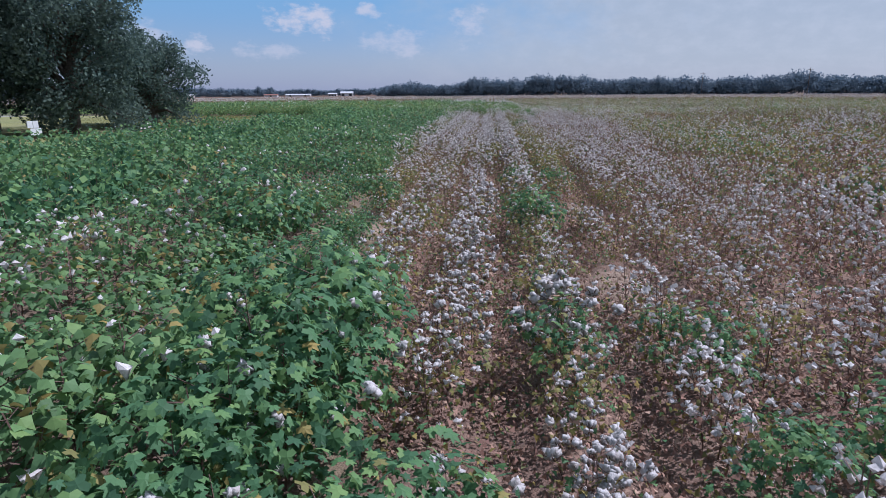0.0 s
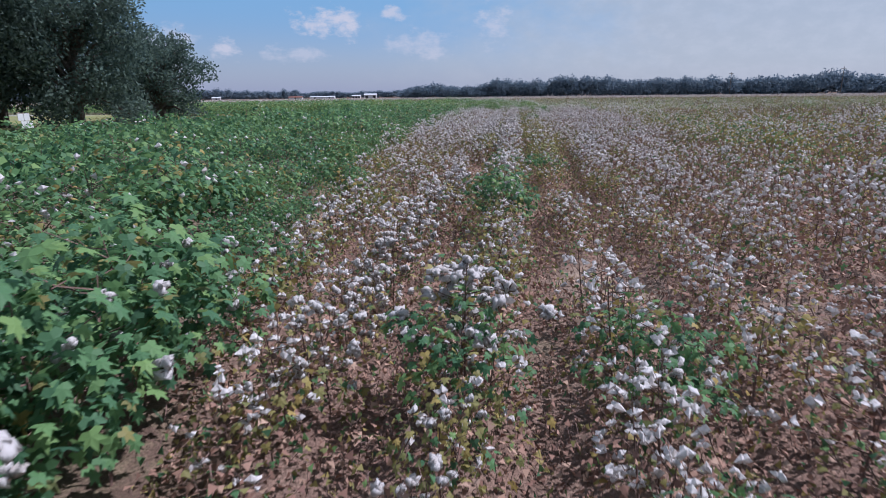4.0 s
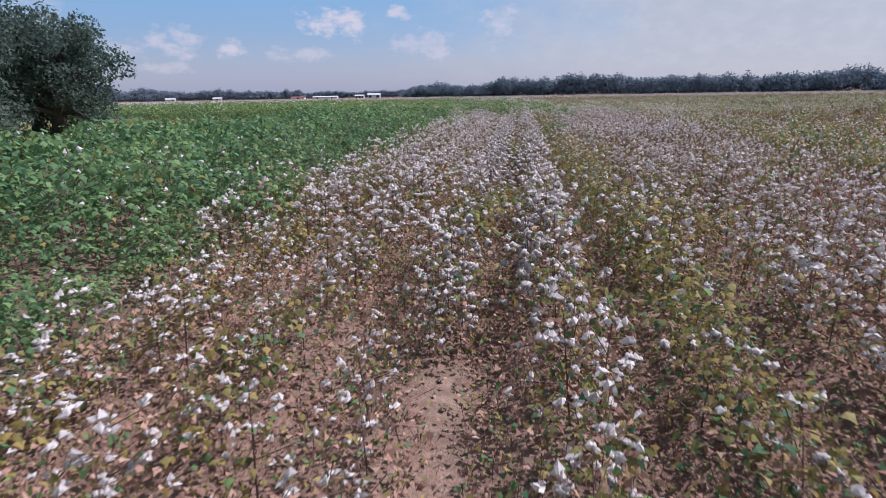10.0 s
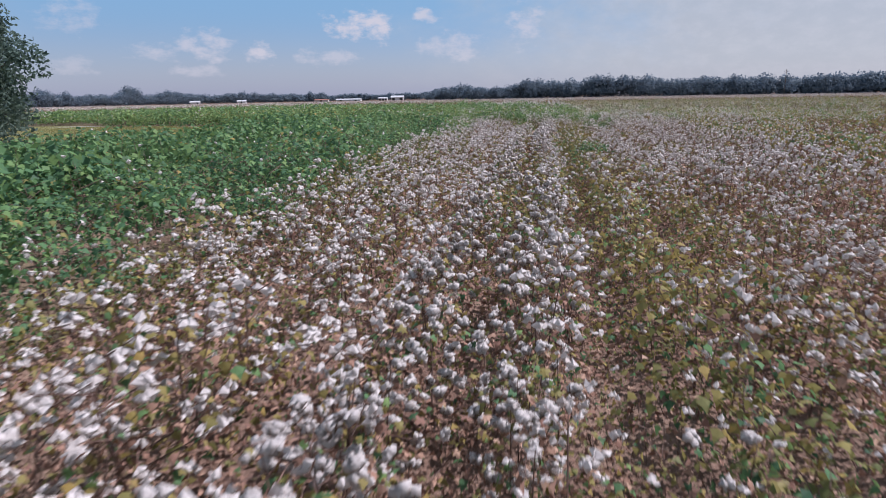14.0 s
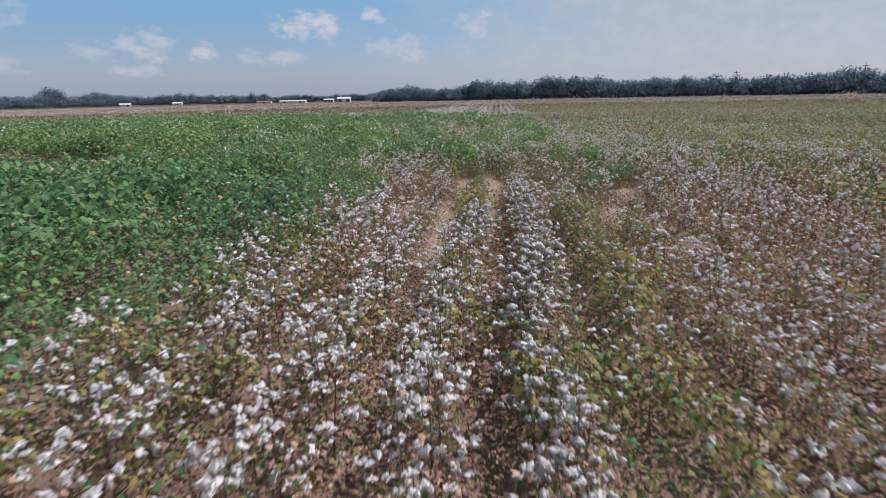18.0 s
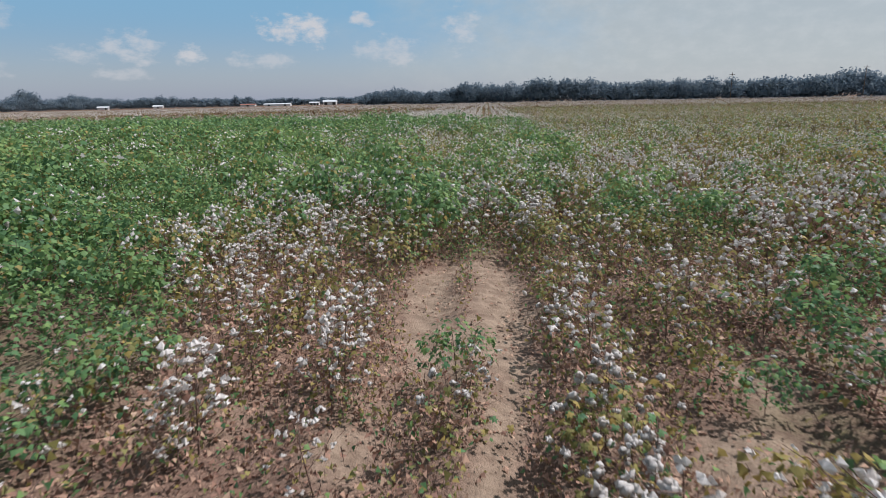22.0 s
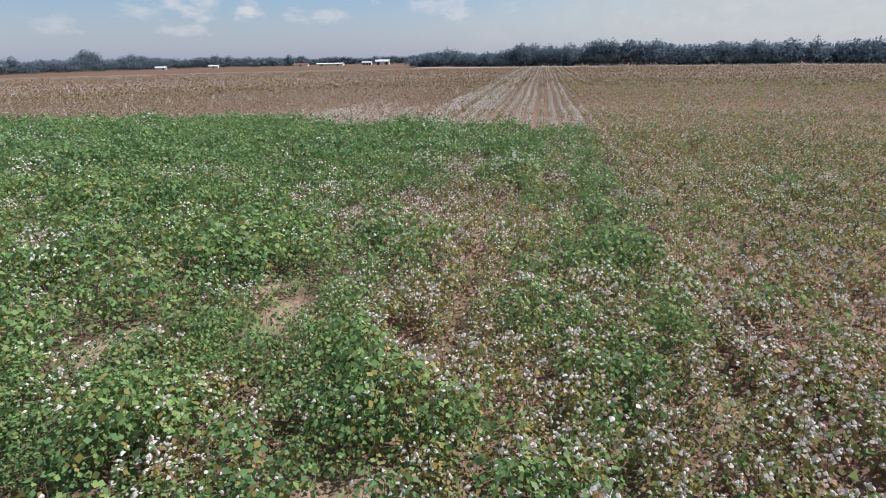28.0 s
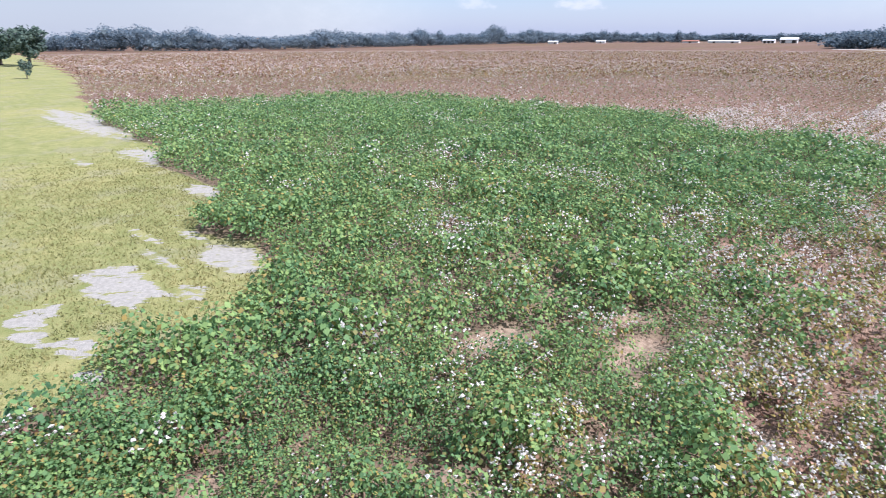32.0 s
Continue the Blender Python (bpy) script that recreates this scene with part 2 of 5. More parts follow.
def ground_material():
    m, t, b = material("field_soil_and_lawn")
    co = t.add("TexCoord")
    p = co.outputs["Object"]
    lawn_a = t.add("Attribute")
    lawn_a.attribute_name = "lawn"
    crop_a = t.add("Attribute")
    crop_a.attribute_name = "crop"
    pale_a = t.add("Attribute")
    pale_a.attribute_name = "pale"
    fine, mid, wide = t.noise(p, 55.0, 4, 0.65), t.noise(p, 7.0, 4, 0.6), t.noise(p, 0.55, 3)
    soil = t.mix(t.smooth(mid, 0.3, 0.7), (0.175, 0.109, 0.084), (0.288, 0.189, 0.143))
    soil = t.mix(t.math("MULTIPLY", t.smooth(fine, 0.4, 0.6), 0.75), soil, (0.1, 0.065, 0.05))
    soil = t.mix(t.math("MULTIPLY", t.smooth(wide, 0.4, 0.7), 0.4), soil, (0.36, 0.265, 0.198))
    # soil under leafy plants darkened: canopy shade put into the colour, with weeds
    cover_shade_a = t.add("Attribute")
    cover_shade_a.attribute_name = "cover_shade"
    soil = t.mix(t.math("MULTIPLY", cover_shade_a.outputs["Fac"], 0.35), soil, t.mix(t.smooth(mid, 0.35, 0.65), (0.06, 0.055, 0.035), (0.09, 0.125, 0.05)))
    soil = t.mix(pale_a.outputs["Fac"], soil, t.mix(t.smooth(mid, 0.3, 0.7), (0.185, 0.132, 0.097), (0.32, 0.243, 0.18)))
    # standing crop too far off to tell the plants apart
    sp = t.add("Mapping")
    sp.inputs["Scale"].default_value = (1.03, 0.16, 1.0)
    t.link(p, sp.inputs["Vector"])
    rowy = t.noise(sp.outputs[0], 2.2, 4, 0.6)
    sp2 = t.add("Mapping")
    sp2.inputs["Scale"].default_value = (0.035, 0.006, 1.0)
    t.link(p, sp2.inputs["Vector"])
    bands = t.noise(sp2.outputs[0], 1.0, 4, 0.6)
    crop = t.mix(t.smooth(rowy, 0.35, 0.7), (0.09, 0.053, 0.037), (0.145, 0.087, 0.057))
    crop = t.mix(t.math("MULTIPLY", t.smooth(bands, 0.42, 0.62), 0.45), crop, (0.17, 0.112, 0.092))
    crop = t.mix(t.math("MULTIPLY", t.smooth(bands, 0.5, 0.36), 0.35), crop, (0.14, 0.12, 0.05))
    speck = t.noise(p, 3.4, 2)
    crop = t.mix(t.math("MULTIPLY", t.smooth(speck, 0.58, 0.68), 0.1), crop, (0.6, 0.55, 0.52))
    crop = t.mix(cover_shade_a.outputs["Fac"], crop, t.mix(t.smooth(rowy, 0.35, 0.7), (0.05, 0.1, 0.045), (0.1, 0.17, 0.07)))
    col = t.mix(crop_a.outputs["Fac"], soil, crop)
    # lawn with bare sandy washes near its edge
    grass = t.mix(t.smooth(t.noise(p, 1.1, 4), 0.3, 0.7), (0.18, 0.19, 0.072), (0.25, 0.24, 0.105))
    grass = t.mix(t.math("MULTIPLY", t.smooth(t.noise(p, 0.12, 3), 0.4, 0.65), 0.5), grass, (0.31, 0.275, 0.12))
    grass = t.mix(t.math("MULTIPLY", t.smooth(t.noise(p, 2.6, 5, 0.65), 0.45, 0.62), 0.45), grass, (0.13, 0.155, 0.05))
    grass = t.mix(t.math("MULTIPLY", t.smooth(t.noise(p, 0.33, 4, 0.65), 0.5, 0.62), 0.5), grass, (0.24, 0.22, 0.15))
    grass = t.mix(t.math("MULTIPLY", t.smooth(fine, 0.45, 0.65), 0.35), grass, (0.08, 0.12, 0.03))
    sm = t.add("Mapping")
    sm.inputs["Scale"].default_value = (0.45, 1.3, 1.0)
    t.link(p, sm.inputs["Vector"])
    wash_n = t.noise(sm.outputs[0], 0.42, 6, 0.68)
    wash_a = t.add("Attribute")
    wash_a.attribute_name = "wash"
    sm2 = t.add("Mapping")
    sm2.vector_type = "TEXTURE"
    sm2.inputs["Rotation"].default_value = (0.0, 0.0, radians(44))
    sm2.inputs["Scale"].default_value = (1.5, 0.6, 1.0)
    t.link(p, sm2.inputs["Vector"])
    ragged = t.math("MULTIPLY", t.math("SUBTRACT", t.noise(sm2.outputs[0], 1.5, 6, 0.66), 0.5), 3.4)
    wash = t.smooth(t.math("ADD", t.math("ADD", t.math("MULTIPLY", wash_n, 0.5), ragged), wash_a.outputs["Fac"]), 0.92, 1.04)
    grass = t.mix(wash, grass, t.mix(t.smooth(mid, 0.3, 0.7), (0.24, 0.23, 0.21), (0.31, 0.295, 0.27)))
    edge = t.smooth(t.math("ADD", lawn_a.outputs["Fac"], t.math("MULTIPLY", t.math("SUBTRACT", t.noise(p, 1.6, 4), 0.5), 0.7)), 0.4, 0.6)
    col = t.mix(edge, col, grass)
    t.link(col, b.inputs["Base Color"])
    b.inputs["Roughness"].default_value = 0.95
    b.inputs["Specular IOR Level"].default_value = 0.15
    h = t.math("ADD", t.math("MULTIPLY", mid, 0.6), t.math("MULTIPLY", fine, 0.4))
    bp = t.add("Bump", Strength=0.9, Distance=0.05)
    t.link(h, bp.inputs["Height"])
    t.link(bp.outputs[0], b.inputs["Normal"])
    return m


GROUND = ground_material()
ROAD = rough_material("pale_gravel", (0.3, 0.27, 0.24), (0.42, 0.39, 0.35), 0.5)

# ---- the plan of the field ----
ROW = 0.97
BELT = [(-80, 410), (-66, 388), (20, 342), (111, 300), (147, 264), (270, 130), (380, 20)]
rng = np.random.default_rng(7)
EDGE_Y = np.array([-40, -32.2, -31.5, -30.6, -29, -27, -24.5, -23.2, -21, -18.4, -16.4, -13.9, -10, -7, 1, 5, 10, 17.4, 21.3, 27, 34, 43, 52, 66])
EDGE_X = 0.12 + np.array([1.1, 0.9, 0.75, 0.35, -0.2, -0.4, -0.45, -0.8, -1.4, -1.65, -1.75, -2.1, -2.25, -2.1, -2.3, -2.3, -2.2, -2.15, -2.7, -3.6, -3.6, -2.4, 0.4, 3.0])
# the lawn's edge: its north bank by x, and the field's west side by y
BANK_X = np.array([-400, -143, -77.5, -53, -40, -36, -32.4, -25.8, -23.5, -21.8, -18.4, -14.4])
BANK_Y = np.array([100, 58, 41.7, 36.5, 35.8, 33.6, 33.2, 32.9, 31.2, 29.5, 29.9, 28.8])
SIDE_Y = np.array([-60, -20, 0, 14, 20.8, 21.8, 23.0, 23.5, 24.0, 25.0, 26.2, 28.8])
SIDE_X = np.array([-17.5, -17.0, -15.5, -13.4, -12.0, -11.5, -12.0, -13.2, -13.3, -12.6, -13.2, -13.5])


def value_noise(x, y, cell, seed):
    """Smooth noise from 0 to 1 on a grid of that cell size."""
    table = np.random.default_rng(seed).random((128, 128))
    u, v = x / cell, y / cell
    i, j = np.floor(u).astype(int), np.floor(v).astype(int)
    a, b = u - i, v - j
    a, b = a * a * (3 - 2 * a), b * b * (3 - 2 * b)
    g = lambda p, q: table[p % 128, q % 128]
    return (g(i, j) * (1 - a) + g(i + 1, j) * a) * (1 - b) + (g(i, j + 1) * (1 - a) + g(i + 1, j + 1) * a) * b


def lawn_depth(x, y):
    """Metres into the lawn, negative in the crop."""
    wild = np.interp(y, [-60, 10, 20], [2.6, 2.0, 0.8])
    wob = wild * (value_noise(x, y, 5.0, 3) - 0.5) + 0.9 * (value_noise(x, y, 1.6, 4) - 0.5)
    return np.minimum(np.interp(y, SIDE_Y, SIDE_X) - x, np.interp(x, BANK_X, BANK_Y) - y) + wob


def spots(table, x, y, rough=0.0, grow=0.0):
    """The strongest of a table of soft ellipses (x, y, half width, half length, strength)."""
    out = np.zeros_like(x)
    ragged = rough * (1.3 * (value_noise(x, y, 0.45, 9) - 0.5) + 0.9 * (value_noise(x, y, 0.17, 10) - 0.5))
    for px, py, rx, ry, s in table:
        q = ((x - px) / (rx + grow)) ** 2 + ((y - py) / (ry + grow)) ** 2
        out = np.maximum(out, s * np.clip(1.45 - q + ragged * np.clip(q * 1.5, 0, 1), 0, 1))
    return out


# pale sand washed out over the lawn
WASHES = [(-17.2, 28.6, 2.0, 1.0, 1), (-17.6, 25.1, 2.1, 1.05, 1), (-20.6, 28.7, 1.9, 0.35, 0.8), (-16.2, 22.4, 1.5, 0.55, 1), (-14.3, 23.0, 0.8, 0.45, 1), (-12.4, 22.8, 0.6, 0.35, 1), (-58.3, 36.2, 13.0, 2.4, 1),
          (-37.5, 33.8, 4.5, 1.3, 1), (-27.0, 32.2, 1.7, 0.7, 1), (-39.2, 30.2, 1.5, 0.5, 0.9), (-17.1, 23.1, 0.6, 0.3, 0.9), (-19.0, 26.8, 1.6, 0.25, 0.8), (-15.4, 26.3, 0.8, 0.4, 0.9), (-22.0, 27.4, 1.6, 0.25, 0.75)]
# bare sandy ground between the plants
SAND_SOUTH = [(3.4, -27.2, 0.22, 0.3, 1), (4.5, -27.8, 0.25, 0.28, 1), (0.85, -31.45, 0.16, 0.35, 1), (2.95, -27.2, 0.3, 0.6, 1),
              (-0.65, -24.1, 0.25, 0.35, 1), (3.2, -22.6, 0.22, 0.9, 1), (1.28, -21.2, 0.15, 1.8, 0.22), (2.38, -23.4, 0.14, 0.3, 1), (1.28, -19.2, 0.2, 0.7, 0.35), (1.24, -17.8, 0.1, 0.5, 0.8)]
SAND_NORTH = [(0.3, 13.4, 0.17, 1.7, 1), (0.05, 15.4, 0.2, 0.6, 1), (-0.6, 15.4, 0.28, 0.5, 1), (0.15, 16.4, 0.13, 0.3, 1), (1.2, 15.2, 0.14, 2.6, 1), (0.5, 19.8, 0.24, 1.5, 1), (1.3, 19.3, 0.26, 1.9, 1),
              (0.8, 18.2, 0.4, 0.6, 1), (4.9, 17.6, 0.5, 0.9, 1), (4.2, 14.6, 0.5, 1.1, 1), (2.6, 11.4, 0.2, 0.3, 1), (4.65, 12.3, 0.22, 0.5, 1), (4.1, 14.9, 0.3, 0.9, 1), (2.85, 16.6, 0.4, 0.35, 1),
              (3.4, 17.7, 0.2, 0.35, 1), (4.3, 20.0, 0.4, 0.3, 1), (0.75, 20.7, 0.5, 0.55, 1), (0.3, 11.3, 0.15, 0.5, 0.9)]
SAND_END = [(-7.1, 30.2, 0.5, 1.0, 1), (-4.3, 31.8, 0.45, 0.95, 1), (-3.6, 30.6, 0.32, 0.35, 1), (-7.6, 33.6, 0.5, 0.4, 1), (-9.6, 34.5, 0.25, 0.8, 1), (-2.75, 29.0, 0.28, 0.3, 1), (-10.0, 26.0, 0.25, 0.2, 1),
            (-4.4, 25.9, 0.7, 0.32, 1), (-7.4, 23.0, 0.55, 0.28, 1), (-1.1, 26.9, 0.4, 0.4, 1), (-1.65, 26.7, 0.22, 0.4, 1), (-0.85, 25.3, 0.3, 0.28, 1), (-0.9, 22.2, 0.25, 0.3, 1), (-5.2, 33.6, 0.4, 0.7, 0.9),
            (-1.2, 30.5, 0.25, 0.5, 0.9)]
# tufts that stand in the middle of the sand
TUFTS = [(0.84, 17.3, 0.15, 0.45, 1), (0.84, 20.2, 0.14, 0.5, 1), (0.9, 14.6, 0.13, 2.0, 1), (0.5, 15.9, 0.1, 0.3, 1)]
# bushy green plants that stand out in the dry rows
BUSH_SOUTH = [(2.1, -24.6, 0.22, 0.45, 0.75), (1.95, -27.0, 0.2, 0.35, 0.7), (1.8, -29.6, 0.2, 0.5, 0.7), (3.5, -31.4, 0.7, 0.4, 0.8), (2.5, -32.1, 0.5, 0.4, 0.7), (2.15, -19.8, 0.28, 0.4, 0.7),
              (2.75, -21.0, 0.15, 0.25, 0.6), (1.1, -32.2, 0.3, 0.3, 0.9), (2.9, 2.9, 0.2, 0.5, 0.6), (2.3, -28.7, 0.3, 0.3, 0.7), (4.6, -30.6, 0.4, 0.3, 0.6), (3.0, -29.7, 0.25, 0.3, 0.6)]
BUSH_NORTH = [(0.9, 21.9, 0.34, 0.4, 1), (0.1, 22.2, 0.3, 0.45, 1), (4.7, 19.5, 0.5, 0.45, 1), (4.2, 18.1, 0.35, 0.35, 1), (3.4, 16.9, 0.42, 0.6, 1), (-1.1, 22.0, 0.4, 0.4, 0.9), (1.75, 24.2, 0.25, 0.9, 0.9),
              (2.4, 29.5, 0.4, 3.4, 0.85), (2.3, 22.4, 0.2, 0.5, 1), (-1.2, 28.2, 0.38, 1.0, 1), (2.1, 25.6, 0.3, 0.8, 0.9), (-0.6, 25.0, 0.35, 0.5, 1), (-2.9, 31.0, 0.45, 1.4, 1), (-1.75, 26.0, 0.25, 0.4, 0.8),
              (4.4, 22.6, 0.5, 0.8, 0.8), (0.85, 17.4, 0.13, 0.45, 0.7)]
# places white with open bolls, and olive strips where the leaves still turn
WHITE_NORTH = [(-1.4, 19.0, 0.8, 2.6, 0.6), (-0.3, 17.6, 0.5, 1.6, 0.75), (0.3, 13.0, 0.2, 0.6, 1), (1.65, 12.8, 0.28, 2.4, 1), (2.0, 12.2, 0.3, 1.4, 1), (-1.3, 16.4, 0.7, 0.8, 1), (5.8, 22.0, 1.5, 5.5, 1),
               (8.0, 25.0, 1.5, 5.0, 0.8), (5.2, 17.0, 0.7, 1.6, 1), (3.6, 5.0, 0.55, 1.9, 0.95), (3.7, 1.5, 0.4, 1.8, 0.9), (3.3, -22.1, 0.7, 1.1, 0.9), (0.9, 5.5, 0.5, 4.0, 1), (6.2, 31.0, 2.6, 4.0, 0.9),
               (3.2, 29.0, 0.8, 4.5, 0.8)]
WHITE_LEAFY = [(-2.3, 21.2, 0.45, 0.6, 1), (-3.1, 26.7, 0.6, 0.7, 1), (-1.9, 27.5, 0.55, 0.5, 1), (-2.1, 25.2, 0.45, 0.6, 1), (-1.9, 32.4, 0.8, 1.8, 0.9), (-0.4, 37.0, 1.6, 3.4, 0.85), (0.1, 31.0, 0.8, 2.8, 0.9),
               (-0.8, 20.6, 0.4, 0.4, 1), (-0.7, 23.3, 0.35, 0.5, 1), (0.9, 23.3, 0.45, 0.5, 1), (2.3, 29.0, 0.35, 4.0, 0.7), (0.6, 26.8, 0.6, 1.0, 0.9), (-1.2, 19.4, 0.5, 0.5, 1), (-3.4, 20.2, 0.4, 0.5, 0.8)]
WHITE_DRIFT = [(-14.0, 44.5, 3.0, 1.3, 0.8), (-19.0, 44.0, 2.2, 1.2, 0.7), (-7.5, 42.0, 1.2, 1.6, 0.8), (-12.6, 35.0, 1.6, 1.0, 0.8), (-24.0, 45.0, 2.0, 1.2, 0.6), (-6.4, 27.6, 0.6, 0.6, 0.45), (-9.2, 27.4, 0.6, 0.5, 0.4),
               (-5.6, 24.4, 0.6, 0.5, 0.45), (-8.2, 31.2, 0.5, 0.6, 0.7), (-4.0, 26.9, 0.5, 0.5, 0.5), (-33.0, 55.0, 4.0, 1.6, 0.5), (-5.0, 37.4, 1.2, 1.0, 0.8), (-17.5, 39.0, 1.6, 0.9, 0.6), (-2.2, 45.0, 1.4, 2.0, 0.7)]
OLIVE = [(1.95, -26.8, 0.4, 3.4, 0.5), (2.4, -21.8, 0.3, 1.8, 0.6), (2.85, -11.0, 0.55, 8.5, 0.62), (2.5, 6.0, 0.55, 7.0, 0.9), (3.3, 11.5, 0.6, 4.0, 0.8), (0.88, 14.6, 0.16, 2.2, 0.9), (2.6, 17.6, 0.45, 2.2, 0.7), (0.85, 20.0, 0.15, 0.6, 0.7), (3.3, 22.2, 0.6, 1.8, 0.8),
         (-0.5, -20.0, 0.6, 0.8, 0.9), (9.5, -8.0, 1.3, 12.0, 0.6), (5.2, 8.8, 0.4, 3.0, 0.6), (-0.2, 20.9, 0.4, 1.0, 0.7), (4.9, 27.5, 0.6, 2.5, 0.6), (1.1, 27.5, 0.5, 2.0, 0.5)]


def bare(x, y, grow=0.08):
    """1 in the bare patches between plants."""
    sand = np.maximum(np.maximum(spots(SAND_SOUTH, x, y, 1.0, grow), spots(SAND_NORTH, x, y, 1.0, grow)), spots(SAND_END, x, y, 1.0, 0.6 * grow))
    return sand * (1 - spots(TUFTS, x, y, 0.4))


def weeds(x, y):
    return np.maximum(spots(BUSH_SOUTH, x, y, 0.4), spots(BUSH_NORTH, x, y, 0.4))


def field_front(x, y):
    """Where the leafy growth ends ahead."""
    return np.interp(x, [-80, -69, -64, -60, -50, -33, -23, -18.6, -17.6, 0, 5], [34, 40, 52, 66, 71, 70.5, 71, 70.5, 66, 64.5, 64]) + 1.8 * (value_noise(x, y * 0, 2.5, 5) - 0.5)


def greenness(x, y):
    """0 defoliated, 1 leafy green."""
    e = np.interp(y, EDGE_Y, EDGE_X)
    n = value_noise(x, y, 3.0, 11) - 0.5
    clump = value_noise(x, y, 1.15, 13) - 0.5
    width = np.interp(y, [-40, -25, 0, 18, 26, 44, 56, 67], [0.7, 0.5, 0.5, 0.8, 2.6, 4.0, 2.5, 1.5])
    end = np.clip((y - 20) / 5, 0, 1)
    g = np.clip((e - x) / width + 0.5 + (0.7 + end) * n * np.clip(width, 0.5, 1.6) + end * 1.1 * clump, 0, 1)
    # pockets of open plants inside the green
    pocket = np.clip((value_noise(x, y, 1.3, 15) - 0.6) / 0.1, 0, 1) * np.interp(y, [-34, -29, -25, 18, 24, 60], [0.75, 0.5, 0.05, 0.06, 0.3, 0.2]) * np.where(y > 15, np.clip((x + 9) / 4, 0.2, 1), 1)
    g = g * (1 - np.maximum(pocket, 0.45 * spots(WHITE_DRIFT, x, y, 0.8)))
    inside = np.clip((field_front(x, y) - y) / 0.8 + 0.5, 0, 1)
    band = np.exp(-((x - 3.0) / 1.1) ** 2) * np.clip((y - 27) / 8, 0, 1) * (0.5 + 0.7 * value_noise(x, y, 2.0, 14))
    scattered = np.clip(np.interp(y, [22, 27, 34], [0.56, 0.4, 0.22]) + 1.8 * clump, 0, 0.95) * np.clip((y - 21) / 3, 0, 1) * np.clip((5.5 - x) / 3.5, 0.1, 1)
    g = np.maximum(np.maximum(g, band), scattered) * inside
    g = g * (1 - 0.8 * spots(WHITE_LEAFY, x, y, 0.8))
    return np.clip(np.maximum(g, weeds(x, y)), 0, 1)


def bearing(x, y):
    """Share of the leafy plants that carry open bolls."""
    base = np.interp(y, [-34, -29, -25, 15, 22, 66], [0.4, 0.25, 0.03, 0.04, 0.2, 0.16]) * np.clip((value_noise(x, y, 3.4, 16) - 0.3) * 2.5, 0.1, 1)
    east = np.clip((x + np.interp(y, [27, 36], [6.5, 11])) / 7, 0, 1) * np.clip((y - 19) / 5, 0, 1) * np.interp(y, [24, 30, 40, 60], [0.45, 0.6, 0.7, 0.4]) * np.clip(value_noise(x, y, 1.5, 17) * 2.2 - 0.2, 0.25, 1)
    base = base * np.where((y > 15) & (y < 32), np.clip((x + 9) / 4, 0.1, 1), 1)
    return np.clip(np.maximum(np.maximum(base, east), spots(WHITE_DRIFT, x, y)), 0, 1)


def turning(x, y):
    """Share of half-leafed, yellowing plants among the open ones."""
    stray = np.clip(value_noise(x, y, 2.4, 12) - 0.35, 0, 1) * np.interp(y, [-33, -20, 5, 15, 45, 60], [0.6, 0.45, 0.45, 0.9, 1.0, 0.6]) * np.clip((x - 1.0) / 2 + 0.5, 0.35, 1)
    near_edge = np.exp(-((x - np.interp(y, EDGE_Y, EDGE_X)) / 0.7) ** 2)
    north = 0.55 * np.clip((y - 23) / 4, 0, 1) * np.clip((x + 3) / 3, 0, 1)
    laden = np.interp(x, [4.0, 4.5, 8.0, 9.0], [0, 1, 1, 0]) * np.clip((38 - y) / 6, 0, 1)
    t = np.maximum(np.interp(y, [-25, -15, 12, 18], [0.08, 0.15, 0.17, 0.12]) + stray + 0.3 * near_edge + north, spots(OLIVE, x, y, 0.6))
    return np.clip(t * (1 - np.maximum(0.6 * spots(WHITE_NORTH, x, y), 0.7 * laden)), 0, 0.88) * np.where(y > field_front(x, y), np.where(x > 5, 0.5, 0.2), 1.0)


